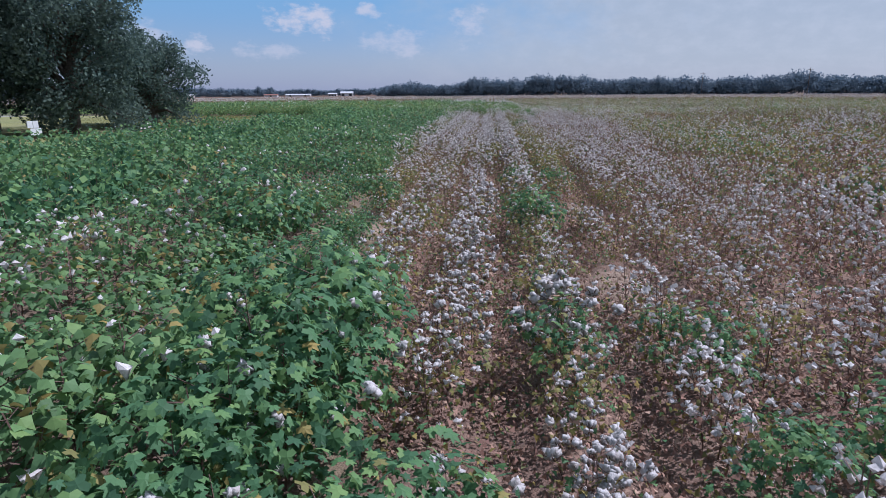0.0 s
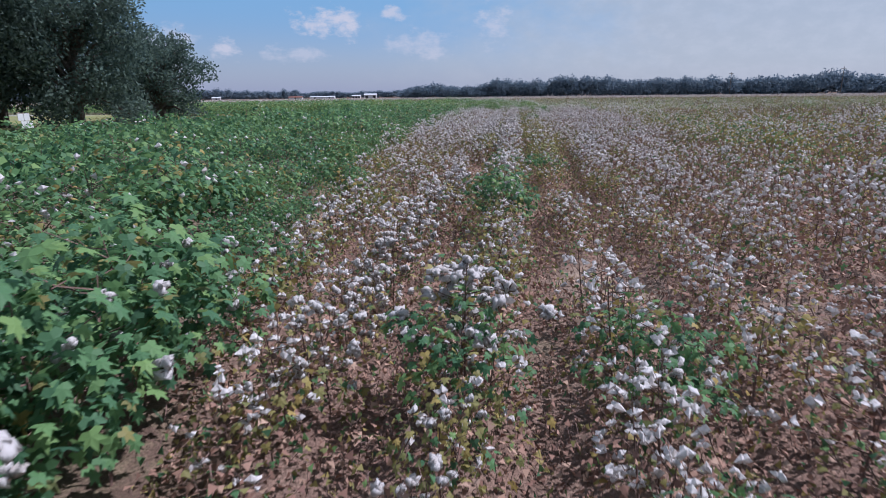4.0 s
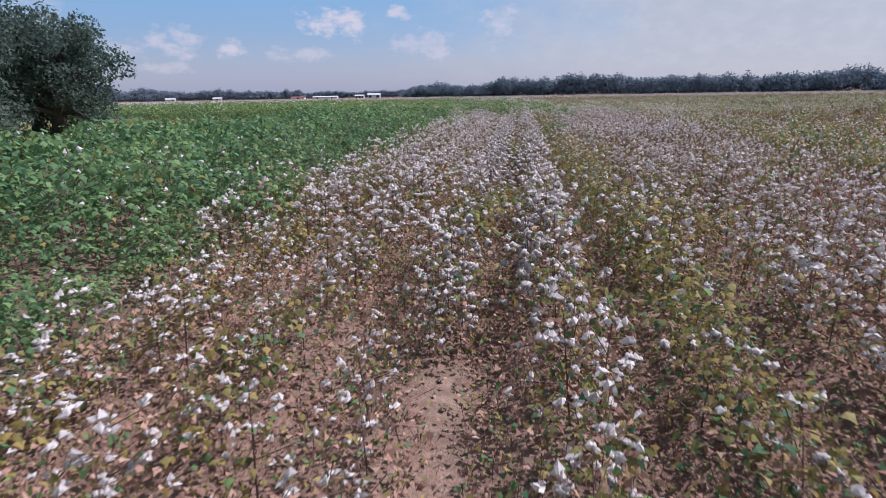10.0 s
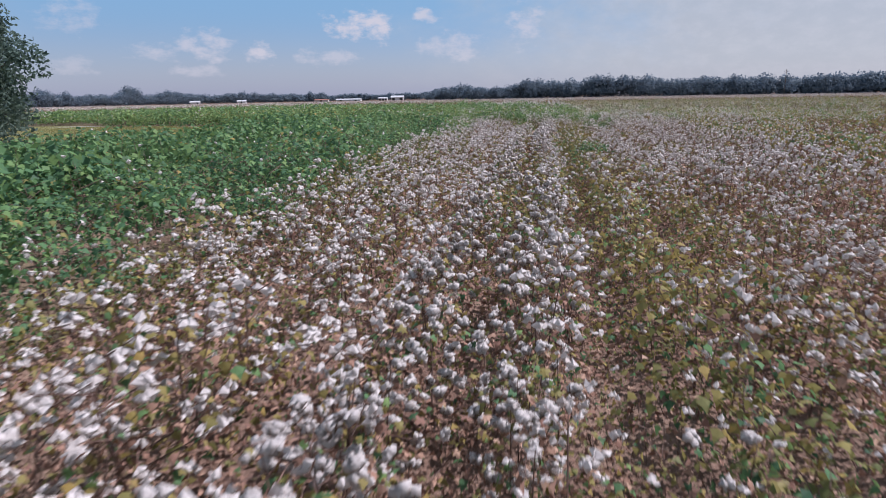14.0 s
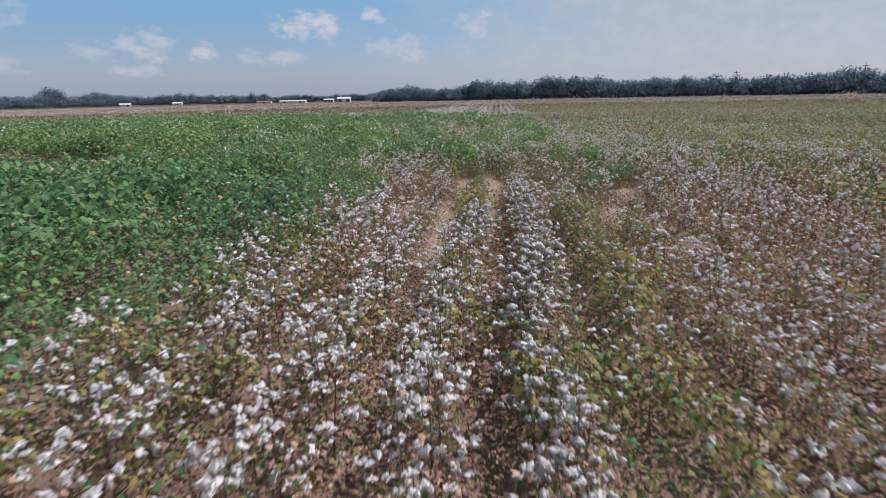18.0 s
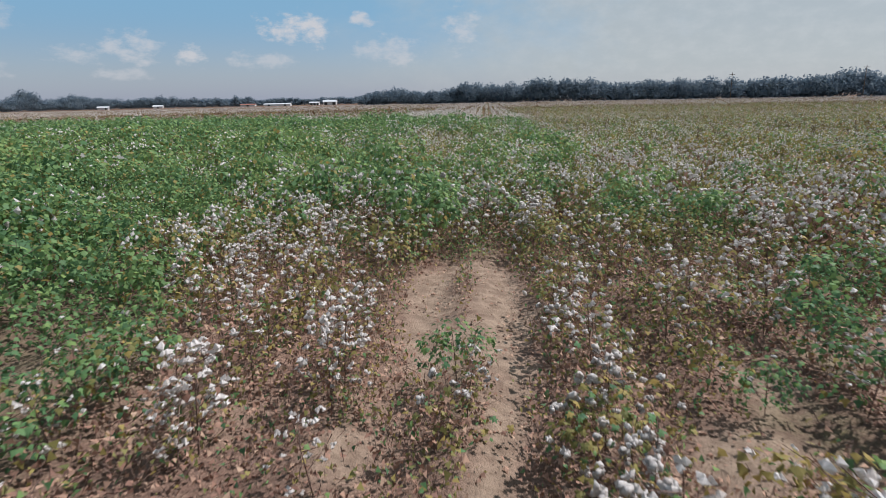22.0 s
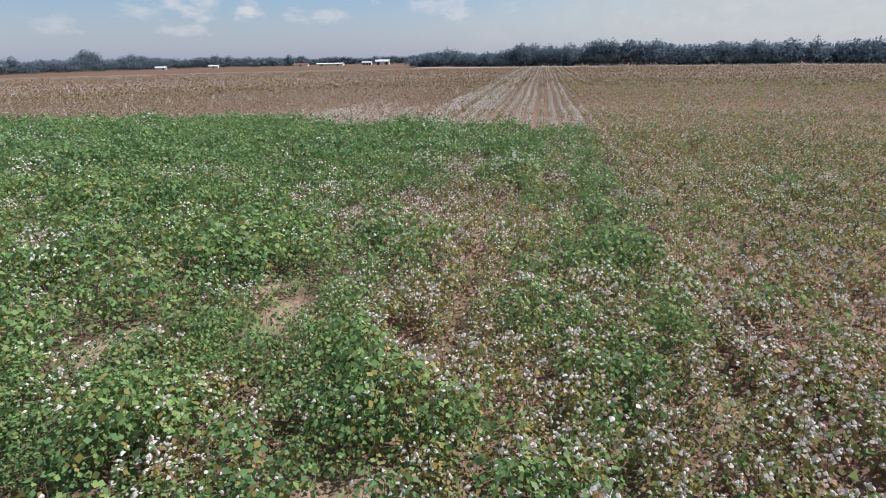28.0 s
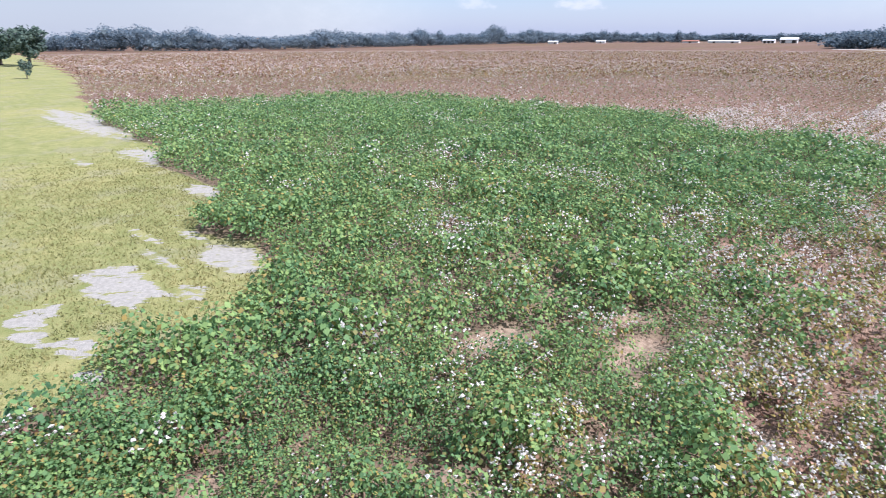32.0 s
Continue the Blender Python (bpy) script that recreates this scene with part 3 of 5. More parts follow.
def whiteness(x, y):
    """How thick the open bolls hang, 0 to 1."""
    drift = 0.7 * (value_noise(x, y, 1.8, 22) - 0.5) + 0.5 * (value_noise(x, y * 0.12, 1.3, 21) - 0.5)
    xs = x + 0.8 * (value_noise(x * 0, y, 5.0, 24) - 0.5)
    wide = (xs - 4.3) / (np.interp(y, [-12, 0], [7.0, 8.3]) - 4.3)
    strips = np.where(xs < 4.0, np.interp(xs, [2.0, 2.5, 3.4, 4.0], [1.08, 0.42, 0.45, 0.85]), np.interp(wide, [0, 0.9, 1.25, 2.5, 8], [1.15, 1.1, 0.35, 0.42, 0.25]))
    strips = np.where(y < -25, np.maximum(strips, 0.85), strips) * np.where(x < 3.0, np.interp(y, [8, 15, 20, 24], [1.0, 0.6, 0.5, 1.0]), 1.0)
    strips = strips * np.where(x > 8, np.interp(y, [-16, -4, 10], [1.2, 0.7, 0.45]), 1.0)
    strips = strips + np.clip((x - 8) / 2, 0, 1) * 0.9 * (value_noise(x, y * 0.5, 4.0, 25) - 0.5)
    strips = np.maximum(strips, 0.9 * np.clip((y - 25) / 3, 0, 1) * np.clip((50 - y) / 8, 0, 1) * np.clip((9 - x) / 2, 0, 1))
    w = np.maximum(strips + drift, spots(WHITE_NORTH, x, y, 0.8)) - 0.35 * spots(OLIVE, x, y)
    w = np.maximum(w, spots(WHITE_LEAFY, x, y, 0.8))
    late = np.clip((x - 4) / 2, 0, 1) * np.interp(y, [42, 62], [0.0, 0.75])
    w = w * (1 - late)
    # beyond the leafy part: white rows ahead, a pale rim beside them, sparse bolls elsewhere
    front = field_front(x, y)
    k = np.round(x / ROW).astype(int)
    row = np.where(k % 4 == 1, 0.35, 1.0) * np.interp(x, [-9.3, -8.6, 4.9, 5.4], [0.0, 1.0, 1.0, 0.0]) * np.interp(y, [64, 90, 120, 190], [1.0, 1.0, 0.8, 0.5])
    west = np.interp(x, [-19.5, -18.5, -11.5, -10], [0.0, 0.9, 0.8, 0.0]) * np.clip(1 - (y - front) / 32, 0, 1)
    rim = np.interp(x, [-60, -30, -9, 5, 6], [0.2, 0.35, 0.7, 0.7, 0.0]) * np.clip(1 - (y - front) / 7, 0, 1)
    thin = 0.12 * np.clip((value_noise(x, y, 9.0, 23) - 0.35) * 3, 0.1, 1) * np.clip((5 - x) / 4, 0.25, 1)
    w = np.where(y > front, np.maximum(np.maximum(row, west), np.maximum(rim, thin)), w)
    return np.clip(0.5 + 1.5 * (w - 0.5), 0.02, 1.0)


# ---- mesh helpers ----
def mesh_of(name, V, F, mats, which=None, smooth=False):
    me = bpy.data.meshes.new(name)
    V, F = np.asarray(V, np.float32), np.asarray(F, np.int32)
    me.vertices.add(len(V))
    me.vertices.foreach_set("co", V.ravel())
    k = F.shape[1]
    me.loops.add(F.size)
    me.loops.foreach_set("vertex_index", F.ravel())
    me.polygons.add(len(F))
    me.polygons.foreach_set("loop_start", np.arange(0, F.size, k, dtype=np.int32))
    for m in mats:
        me.materials.append(m)
    if which is not None:
        me.polygons.foreach_set("material_index", np.asarray(which, np.int32))
    me.polygons.foreach_set("use_smooth", np.full(len(F), smooth))
    me.update(calc_edges=True)
    return me


class Shape:
    """Triangles with a material slot each, gathered piece by piece."""

    def __init__(self):
        self.V, self.F, self.M, self.n = [], [], [], 0

    def add(self, V, F, slot=0):
        V, F = np.asarray(V, float).reshape(-1, 3), np.asarray(F, int).reshape(-1, 3)
        self.V.append(V)
        self.F.append(F + self.n)
        self.M.append(np.full(len(F), slot))
        self.n += len(V)

    def done(self):
        return np.concatenate(self.V), np.concatenate(self.F), np.concatenate(self.M)


def scatter(shape, pos, turn, size, lean=None):
    """Copies of one shape at many places, as arrays."""
    V, F, M = shape
    n, k = len(pos), len(V)
    c, s = np.cos(turn)[:, None], np.sin(turn)[:, None]
    W = np.empty((n, k, 3))
    W[:, :, 0] = c * V[:, 0] - s * V[:, 1]
    W[:, :, 1] = s * V[:, 0] + c * V[:, 1]
    W[:, :, 2] = V[:, 2]
    if lean is not None:
        W[:, :, 0] += W[:, :, 2] * lean[:, :1]
        W[:, :, 1] += W[:, :, 2] * lean[:, 1:2]
    W *= size[:, None, None]
    W += pos[:, None, :]
    G = F[None] + (np.arange(n) * k)[:, None, None]
    return W.reshape(-1, 3), G.reshape(-1, 3), np.tile(M, n)


def joined(name, parts, mats, parent=None):
    V, F, M, o = [], [], [], 0
    for v, f, m in parts:
        V.append(v), F.append(f + o), M.append(m)
        o += len(v)
    M = np.concatenate(M)
    ob = new(name, mesh_of(name, np.concatenate(V), np.concatenate(F), mats, M))
    if parent:
        ob.parent = parent
    return ob


def tube(sh, pts, radii, slot=0, sides=3):
    pts = [np.array(p, float) for p in pts]
    rings = []
    for i, (p, r) in enumerate(zip(pts, radii)):
        d = pts[min(i + 1, len(pts) - 1)] - pts[max(i - 1, 0)]
        d = d / (np.linalg.norm(d) + 1e-9)
        a = np.cross(d, (0.31, 0.95, 0.12))
        a /= np.linalg.norm(a) + 1e-9
        b = np.cross(d, a)
        rings.append([p + r * (math.cos(6.2832 * k / sides) * a + math.sin(6.2832 * k / sides) * b) for k in range(sides)])
    F = []
    for i in range(len(pts) - 1):
        for k in range(sides):
            a, b = i * sides + k, i * sides + (k + 1) % sides
            F += [(a, b, b + sides), (a, b + sides, a + sides)]
    top = (len(pts) - 1) * sides
    for k in range(1, sides - 1):
        F.append((top, top + k, top + k + 1))
    sh.add(np.concatenate(rings), F, slot)


def leaf_plate(detail):
    """A palmate cotton leaf, 1 wide, its stalk at the origin, pointing to +x."""
    if detail == 2:
        out = [(0.0, 0.0), (-0.14, -0.26), (0.08, -0.5), (0.3, -0.27), (0.66, -0.46), (0.6, -0.17), (1.02, 0.0), (0.6, 0.17), (0.66, 0.46), (0.3, 0.27), (0.08, 0.5), (-0.14, 0.26)]
        c = (0.3, 0.0)
        V = [(c[0], c[1], 0.0)] + [(x, y, -0.28 * ((x - 0.3) ** 2 + y * y) - 0.05 * abs(y)) for x, y in out]
        F = [(0, i, i + 1) for i in range(1, 12)] + [(0, 12, 1)]
    elif detail == 1:
        V = [(0.0, 0.0, 0.0), (0.2, -0.46, -0.08), (0.55, -0.2, -0.03), (0.95, 0.0, -0.12), (0.55, 0.2, -0.03), (0.2, 0.46, -0.08)]
        F = [(0, 1, 2), (0, 2, 4), (2, 3, 4), (0, 4, 5)]
    else:
        V = [(0.0, 0.0, 0.0), (0.45, -0.42, -0.06), (0.95, 0.0, -0.14), (0.45, 0.42, -0.06)]
        F = [(0, 1, 2), (0, 2, 3)]
    return np.array(V, float), np.array(F, int)


LEAVES = {d: leaf_plate(d) for d in (0, 1, 2)}


def turn_to(V, az, tilt, roll):
    R = np.array(Euler((roll, tilt, az)).to_matrix())
    return V @ R.T


def add_leaf(sh, r, at, az, width, tilt, slot, detail):
    V, F = LEAVES[detail]
    sh.add(turn_to(V * width, az, tilt, r.normal(0, 0.35)) + at, F, slot)


def ico(level):
    bm = bmesh.new()
    bmesh.ops.create_icosphere(bm, subdivisions=level, radius=1.0)
    V = np.array([v.co[:] for v in bm.verts])
    F = np.array([[v.index for v in f.verts] for f in bm.faces])
    bm.free()
    return V, F


ICO = {1: ico(1)}
OCTA = (np.array([(1, 0, 0), (-1, 0, 0), (0, 1, 0), (0, -1, 0), (0, 0, 1), (0, 0, -1)], float),
        np.array([(0, 2, 4), (2, 1, 4), (1, 3, 4), (3, 0, 4), (2, 0, 5), (1, 2, 5), (3, 1, 5), (0, 3, 5)]))


def boll_lint(r, detail):
    """Open cotton: four or five fluffy locks round a centre, about 1 across."""
    if detail < 0:
        V = np.array([(1, 0, -0.4), (-0.6, 0.8, -0.4), (-0.5, -0.8, -0.4), (0, 0, 0.8)])
        return V * r.uniform(0.5, 0.8, 3), np.array([(0, 1, 3), (1, 2, 3), (2, 0, 3)])
    if detail == 0:
        V, F = OCTA
        return V * r.uniform(0.36, 0.62, 3) + r.normal(0, 0.13, V.shape), F
    V, F = OCTA if detail == 1 else ICO[1]
    out_v, out_f, n = [], [], 3 if detail == 1 else 5
    start = r.uniform(0, 6.28)
    for k in range(n):
        a = start + 6.2832 * k / n + r.normal(0, 0.25)
        lock = V * np.array([r.uniform(0.26, 0.4), r.uniform(0.2, 0.3), r.uniform(0.22, 0.34)]) * (1.12 if detail == 1 else 1.05) + r.normal(0, 0.085 if detail == 1 else 0.11, V.shape)
        c, q = math.cos(a), math.sin(a)
        lock = np.stack([c * lock[:, 0] - q * lock[:, 1], q * lock[:, 0] + c * lock[:, 1], lock[:, 2]], 1)
        out_v.append(lock + np.array([0.25 * c, 0.25 * q, r.normal(0, 0.13)]))
        out_f.append(F + k * len(V))
    return np.concatenate(out_v), np.concatenate(out_f)


def bur(r):
    V, F = [(0, 0, -0.45)], []
    for k in range(5):
        a = k * 1.2566 + r.uniform(-0.2, 0.2)
        V += [(0.2 * math.cos(a - 0.4), 0.2 * math.sin(a - 0.4), -0.42), (0.62 * math.cos(a), 0.62 * math.sin(a), -0.2), (0.2 * math.cos(a + 0.4), 0.2 * math.sin(a + 0.4), -0.42)]
        F += [(0, 3 * k + 1, 3 * k + 2), (0, 3 * k + 2, 3 * k + 3)]
    return np.array(V, float), np.array(F, int)


SLOTS = [STEM, GREEN, COTTON, BUR, YELLOW, DRY]     # slots 0 to 5
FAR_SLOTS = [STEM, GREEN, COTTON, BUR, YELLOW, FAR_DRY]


def skeleton_of(r, height, reach, limbs):
    """A main stem and side limbs: list of polylines, and the tips where leaves and bolls sit."""
    lines, tips = [], []
    lean = r.normal(0, 0.05, 2)
    top = np.array([lean[0], lean[1], height])
    mid = np.array([lean[0] * 0.3 + r.normal(0, 0.012), lean[1] * 0.3 + r.normal(0, 0.012), height * 0.5])
    lines.append(([(0, 0, -0.02), mid, top], [0.0075, 0.006, 0.0025]))
    tips.append(top)
    for k in range(limbs):
        f = 0.16 + 0.78 * (k + r.uniform(0, 0.9)) / limbs
        base = mid * (f / 0.5) if f < 0.5 else mid + (top - mid) * (f - 0.5) / 0.5
        a = k * 2.4 + r.uniform(-0.5, 0.5)
        ln = reach * r.uniform(0.45, 1.0) * (1.15 - 0.7 * f)
        el = base + np.array([math.cos(a) * ln * 0.55, math.sin(a) * ln * 0.55, ln * 0.18])
        end = base + np.array([math.cos(a + 0.2) * ln, math.sin(a + 0.2) * ln, ln * r.uniform(0.25, 0.6)])
        lines.append(([base, el, end], [0.004, 0.003, 0.0018]))
        tips += [el, end]
    return lines, tips


def open_plant(seed, detail, bolls, leaves, height, turning=0.4, boll_size=(0.058, 0.098), reach=0.5):
    """A mostly leafless plant hung with open bolls. Returns stem, foliage and boll places."""
    r = np.random.default_rng(seed)
    lines, tips = skeleton_of(r, height, reach, 12 if detail == 2 else 7 if detail else 5)
    stem, leaf = Shape(), Shape()
    for pts, rad in lines:
        if detail >= 2:
            tube(stem, pts, rad)
        elif detail == 1 or pts is lines[0][0]:
            tube(stem, [pts[0], pts[2]], [rad[0] * 1.3, rad[2] * 1.3])
    for k in range(leaves):
        p = tips[r.integers(len(tips))] + r.normal(0, 0.05, 3)
        p[2] = max(p[2] * r.uniform(0.3, 1.0), 0.05)
        slot = r.choice([1, 4, 5], p=[0.2, turning, 0.8 - turning])
        add_leaf(leaf, r, p, r.uniform(0, 6.28), r.uniform(0.04, 0.08) * (1.0 if detail else 2.0), r.uniform(0.2, 1.3), slot, min(detail, 2))
    spots = []
    order = r.permutation(len(tips))
    for k in range(bolls):
        p = tips[order[k % len(tips)]] + r.normal(0, 0.03, 3)
        spots.append((p, r.uniform(*boll_size), r.uniform(0, 6.28)))
    return stem, leaf, spots


def leafy_plant(seed, detail, leaves, bolls, height, reach=0.52, turning=0.05, broad=1.0):
    """A bushy plant: tufts of leaves on side shoots, the outer leaves hanging outwards."""
    r = np.random.default_rng(seed)
    lines, tips = skeleton_of(r, height * 0.85, reach, 9 if detail else 4)
    stem, leaf = Shape(), Shape()
    for pts, rad in lines[: 1 if detail == 0 else None]:
        tube(stem, pts if detail == 2 else [pts[0], pts[2]], rad if detail == 2 else [rad[0], rad[2]])
    wide = {2: (0.042, 0.08), 1: (0.055, 0.095), 0: (0.095, 0.165)}[detail]
    tufts = [(np.array([0.0, 0.0, height * 0.74]), 0.24)]
    for k in range(7):
        a, q = k * 2.4 + r.uniform(-0.4, 0.4), reach * r.uniform(0.4, 0.85)
        tufts.append((np.array([q * math.cos(a), q * math.sin(a), height * r.uniform(0.3, 0.72)]), r.uniform(0.15, 0.25)))
    for k in range(leaves):
        c, rad = tufts[k % len(tufts)]
        a, el = r.uniform(0, 6.28), math.asin(r.uniform(-0.35, 1.0))
        d = np.array([math.cos(a) * math.cos(el), math.sin(a) * math.cos(el), math.sin(el)])
        p = c + d * rad * r.uniform(0.6, 1.08)
        p[2] = max(p[2], 0.05)
        slot = 4 if r.uniform() < turning else 1
        add_leaf(leaf, r, p, a + r.normal(0, 0.5), r.uniform(*wide) * broad, (1.5708 - el) * 0.62 + r.normal(0, 0.28), slot, detail)
    spots = []
    for k in range(bolls):
        c, rad = tufts[r.integers(len(tufts))]
        a, el = r.uniform(0, 6.28), r.uniform(-0.2, 1.3)
        p = c + np.array([math.cos(a) * math.cos(el), math.sin(a) * math.cos(el), math.sin(el)]) * rad * 1.05
        spots.append((p, r.uniform(0.05, 0.073), r.uniform(0, 6.28)))
    return stem, leaf, spots


def whole(plant, seed, boll_detail):
    """Stem, leaves and bolls of a plant in one shape."""
    r = np.random.default_rng(seed + 500)
    stem, leaf, spots = plant
    sh = Shape()
    for part in (stem, leaf):
        if part.n:
            V, F, M = part.done()
            o = sh.n
            sh.V.append(V), sh.F.append(F + o), sh.M.append(M)
            sh.n += len(V)
    for p, s, a in spots:
        V, F = boll_lint(r, boll_detail)
        sh.add(V * s + p, F, 2)
        if boll_detail > 1:
            V, F = bur(r)
            sh.add(V * s + p, F, 3)
    return sh.done()


# ---- where the plants stand ----
def plant_places(x0, x1, y0, y1, step, seed):
    r = np.random.default_rng(seed)
    ks = np.arange(math.ceil(x0 / ROW), math.floor(x1 / ROW) + 1)
    ys = np.arange(y0, y1, step)
    X, Y = np.meshgrid(ks * ROW, ys)
    X, Y = X.ravel(), Y.ravel()
    X = X + r.normal(0, 0.12, X.shape) * np.where(Y > 62, 0.5, np.where(Y > 20, 1.7, 1.0)) + 0.25 * (value_noise(X, Y, 9.0, 31) - 0.5)
    Y = Y + r.uniform(-0.5, 0.5, Y.shape) * step
    return X, Y, r


def reach_of(x, y):
    """Metres from the strip over which the camera passes."""
    dy = np.maximum(np.maximum(-33 - y, y - 20.5), 0)
    return np.hypot(x - 1.5, dy)


def in_view(x, y):
    """The wedge of the field ahead of the path's start and its last turn."""
    right = x - 1.5 < (y + 34.5) * 0.66 + 2.0
    ahead = (1.5 - x < (y + 34.5) * 1.02 + 2.2) | ((y > 17.0) & (4.0 - x < (y - 16.0) * 6.0))
    ahead &= right
    return ahead & (y > -33.6)

GRASS = leaf_material("grass_blade", [(0.0, (0.17, 0.185, 0.07)), (0.5, (0.235, 0.232, 0.095)), (1.0, (0.3, 0.275, 0.125))], 0.8, 0.45, gloss=0.1)
CLOD = rough_material("dry_clod", (0.17, 0.11, 0.08), (0.3, 0.21, 0.155), 20.0, per_piece=0.5)

# ---- ground ----
def build_ground():
    def axis(fine_lo, fine_hi, step, far_lo, far_hi):
        a = list(np.arange(fine_lo, fine_hi + 1e-6, step))
        s, v = step, fine_hi
        while v < far_hi:
            s *= 1.12
            v += s
            a.append(min(v, far_hi))
        s, v = step, fine_lo
        while v > far_lo:
            s *= 1.12
            v -= s
            a.insert(0, max(v, far_lo))
        return np.array(a)
    xs = axis(-22.0, 9.0, 0.16, -2600, 2600)
    ys = axis(-34.0, 38.0, 0.3, -300, 3800)
    X, Y = np.meshgrid(xs, ys)
    lawn = np.clip(lawn_depth(X, Y) / 1.0 + 0.5, 0, 1)
    near = np.clip((60 - reach_of(X, Y)) / 30, 0, 1) * (1 - lawn)
    Z = near * (0.045 * np.cos(2 * np.pi * X / ROW) + 0.05 * (value_noise(X, Y, 0.5, 41) - 0.5) + 0.02 * (value_noise(X, Y, 0.23, 42) - 0.5)) - 0.03
    V = np.stack([X.ravel(), Y.ravel(), Z.ravel()], 1)
    nx, ny = len(xs), len(ys)
    i = (np.arange(ny - 1)[:, None] * nx + np.arange(nx - 1)).ravel()
    F = np.stack([i, i + 1, i + nx + 1, i + nx], 1)
    me = mesh_of("ground", V, F, [GROUND], smooth=True)
    far = np.clip((reach_of(X, Y) - 45) / 40, 0, 1) * (1 - lawn)
    wash = np.maximum(spots(WASHES, X, Y, 0.7), 0.25 * np.clip(1 - lawn_depth(X, Y) / 6.0, 0, 1) * np.clip((Y - 5) / 10, 0, 1))
    for name, val in (("lawn", lawn), ("crop", far), ("cover_shade", greenness(X, Y)), ("pale", np.clip(bare(X, Y), 0, 1) * 0.92), ("wash", wash)):
        at = me.attributes.new(name, "FLOAT", "POINT")
        at.data.foreach_set("value", val.astype(np.float32).ravel())
    tagged(new("ground", me), "dry sandy field soil with furrows and mown yellow-green lawn", kind="structure")


build_ground()


def build_road():
    """A gravel road that follows the foot of the woods."""
    pts = np.array(BELT[1:], float)
    d = np.gradient(pts, axis=0)
    n = np.stack([d[:, 1], -d[:, 0]], 1) / np.hypot(d[:, 0], d[:, 1])[:, None]
    rows = [np.c_[pts + n * off, np.full(len(pts), z)] for off, z in ((16.0, -0.1), (15.0, 0.22), (10.0, 0.22), (9.0, -0.1))]
    V = np.concatenate(rows)
    k = len(pts)
    F = [(i + j * k, i + 1 + j * k, i + 1 + (j + 1) * k, i + (j + 1) * k) for j in range(3) for i in range(k - 1)]
    tagged(new("road", mesh_of("road", V, np.array(F), [ROAD])), "pale gravel farm road along the foot of the woods", kind="structure")


build_road()


# ---- the cotton ----
def empty(name, label, category, group="", kind=""):
    e = new(name)
    return tagged(e, label, category, group, kind)


def field_patch(name, label, specs, mats=SLOTS, kind="stuff"):
    """One joined mass of plants from (shape, x, y, size) lists."""
    parts = []
    for shape, x, y, size, r in specs:
        if not len(x):
            continue
        pos = np.stack([x, y, np.full(len(x), -0.02)], 1)
        parts.append(scatter(shape, pos, r.uniform(0, 6.28, len(x)), size, r.normal(0, 0.07, (len(x), 2))))
    if parts:
        tagged(joined(name, parts, mats), label, "cotton plants", kind=kind)


def sort_plants(x, y, r, thin_open=0.9, thin_green=1.0):
    """Which stand, and of what kind: masks of leafy, mixed and open plants."""
    g = greenness(x, y)
    alive = (lawn_depth(x, y) < 0.0) & (bare(x, y) < np.where(g > 0.5, 0.1, 0.35)) & (r.random(len(x)) < np.where(g > 0.5, thin_green, thin_open))
    gap = value_noise(x, y, 1.7, 51) < 0.06
    alive &= ~(gap & (g < 0.6) & (y < 20))
    alive &= (bare(x, y) < 0.1) | (y > 24)
    held = np.where(y > 18, 0.65, 0.3)
    u = np.clip((1 - held) * r.random(len(x)) + held * (1.6 * value_noise(x, y, 0.95, 52) - 0.3), 0.001, 0.999)
    leafy = alive & (u < g)
    mixed = alive & ~leafy & (r.random(len(x)) < turning(x, y))
    opened = alive & ~leafy & ~mixed
    return leafy, mixed, opened


def heights(x, y, r):
    g = greenness(x, y)
    lumps = 0.34 * (value_noise(x, y, 2.2, 61) - 0.5) + g * np.where(y > 20, 1.0, 0.75) * (value_noise(x, y, 1.1, 62) - 0.42)
    stunted = 1.0 - 0.4 * bare(x, y, 0.4)
    deep = 0.08 * np.clip((-3.0 - x) / 4.0, 0, 1)
    return (np.where(y < -15, 0.82, 0.88) + lumps + deep) * stunted * r.uniform(0.88, 1.12, len(x))


def variants(make, n, boll_detail):
    return [whole(make(i), i, boll_detail) for i in range(n)]


def lod_specs(x, y, r, sets):
    """Distribute places among shape variants; open plants by how white the row is."""
    leafy, mixed, opened = sort_plants(x, y, r)
    size = heights(x, y, r)
    w = whiteness(x, y)
    specs = []
    pick = r.integers(0, 1000, len(x))
    laden = r.random(len(x)) < bearing(x, y)
    size = np.where(leafy, size * 1.1, size)
    for mask, shapes in ((leafy & ~laden, sets["leafy"]), (leafy & laden, sets["laden"]), (mixed, sets["mixed"])):
        for i, s in enumerate(shapes):
            m = mask & (pick % len(shapes) == i)
            specs.append((s, x[m], y[m], size[m], r))
    rich = r.random(len(x)) < w
    for mask, shapes in ((opened & rich, sets["rich"]), (opened & ~rich, sets["poor"])):
        for i, s in enumerate(shapes):
            m = mask & (pick % len(shapes) == i)
            specs.append((s, x[m], y[m], size[m] * 0.95, r))
    return specs


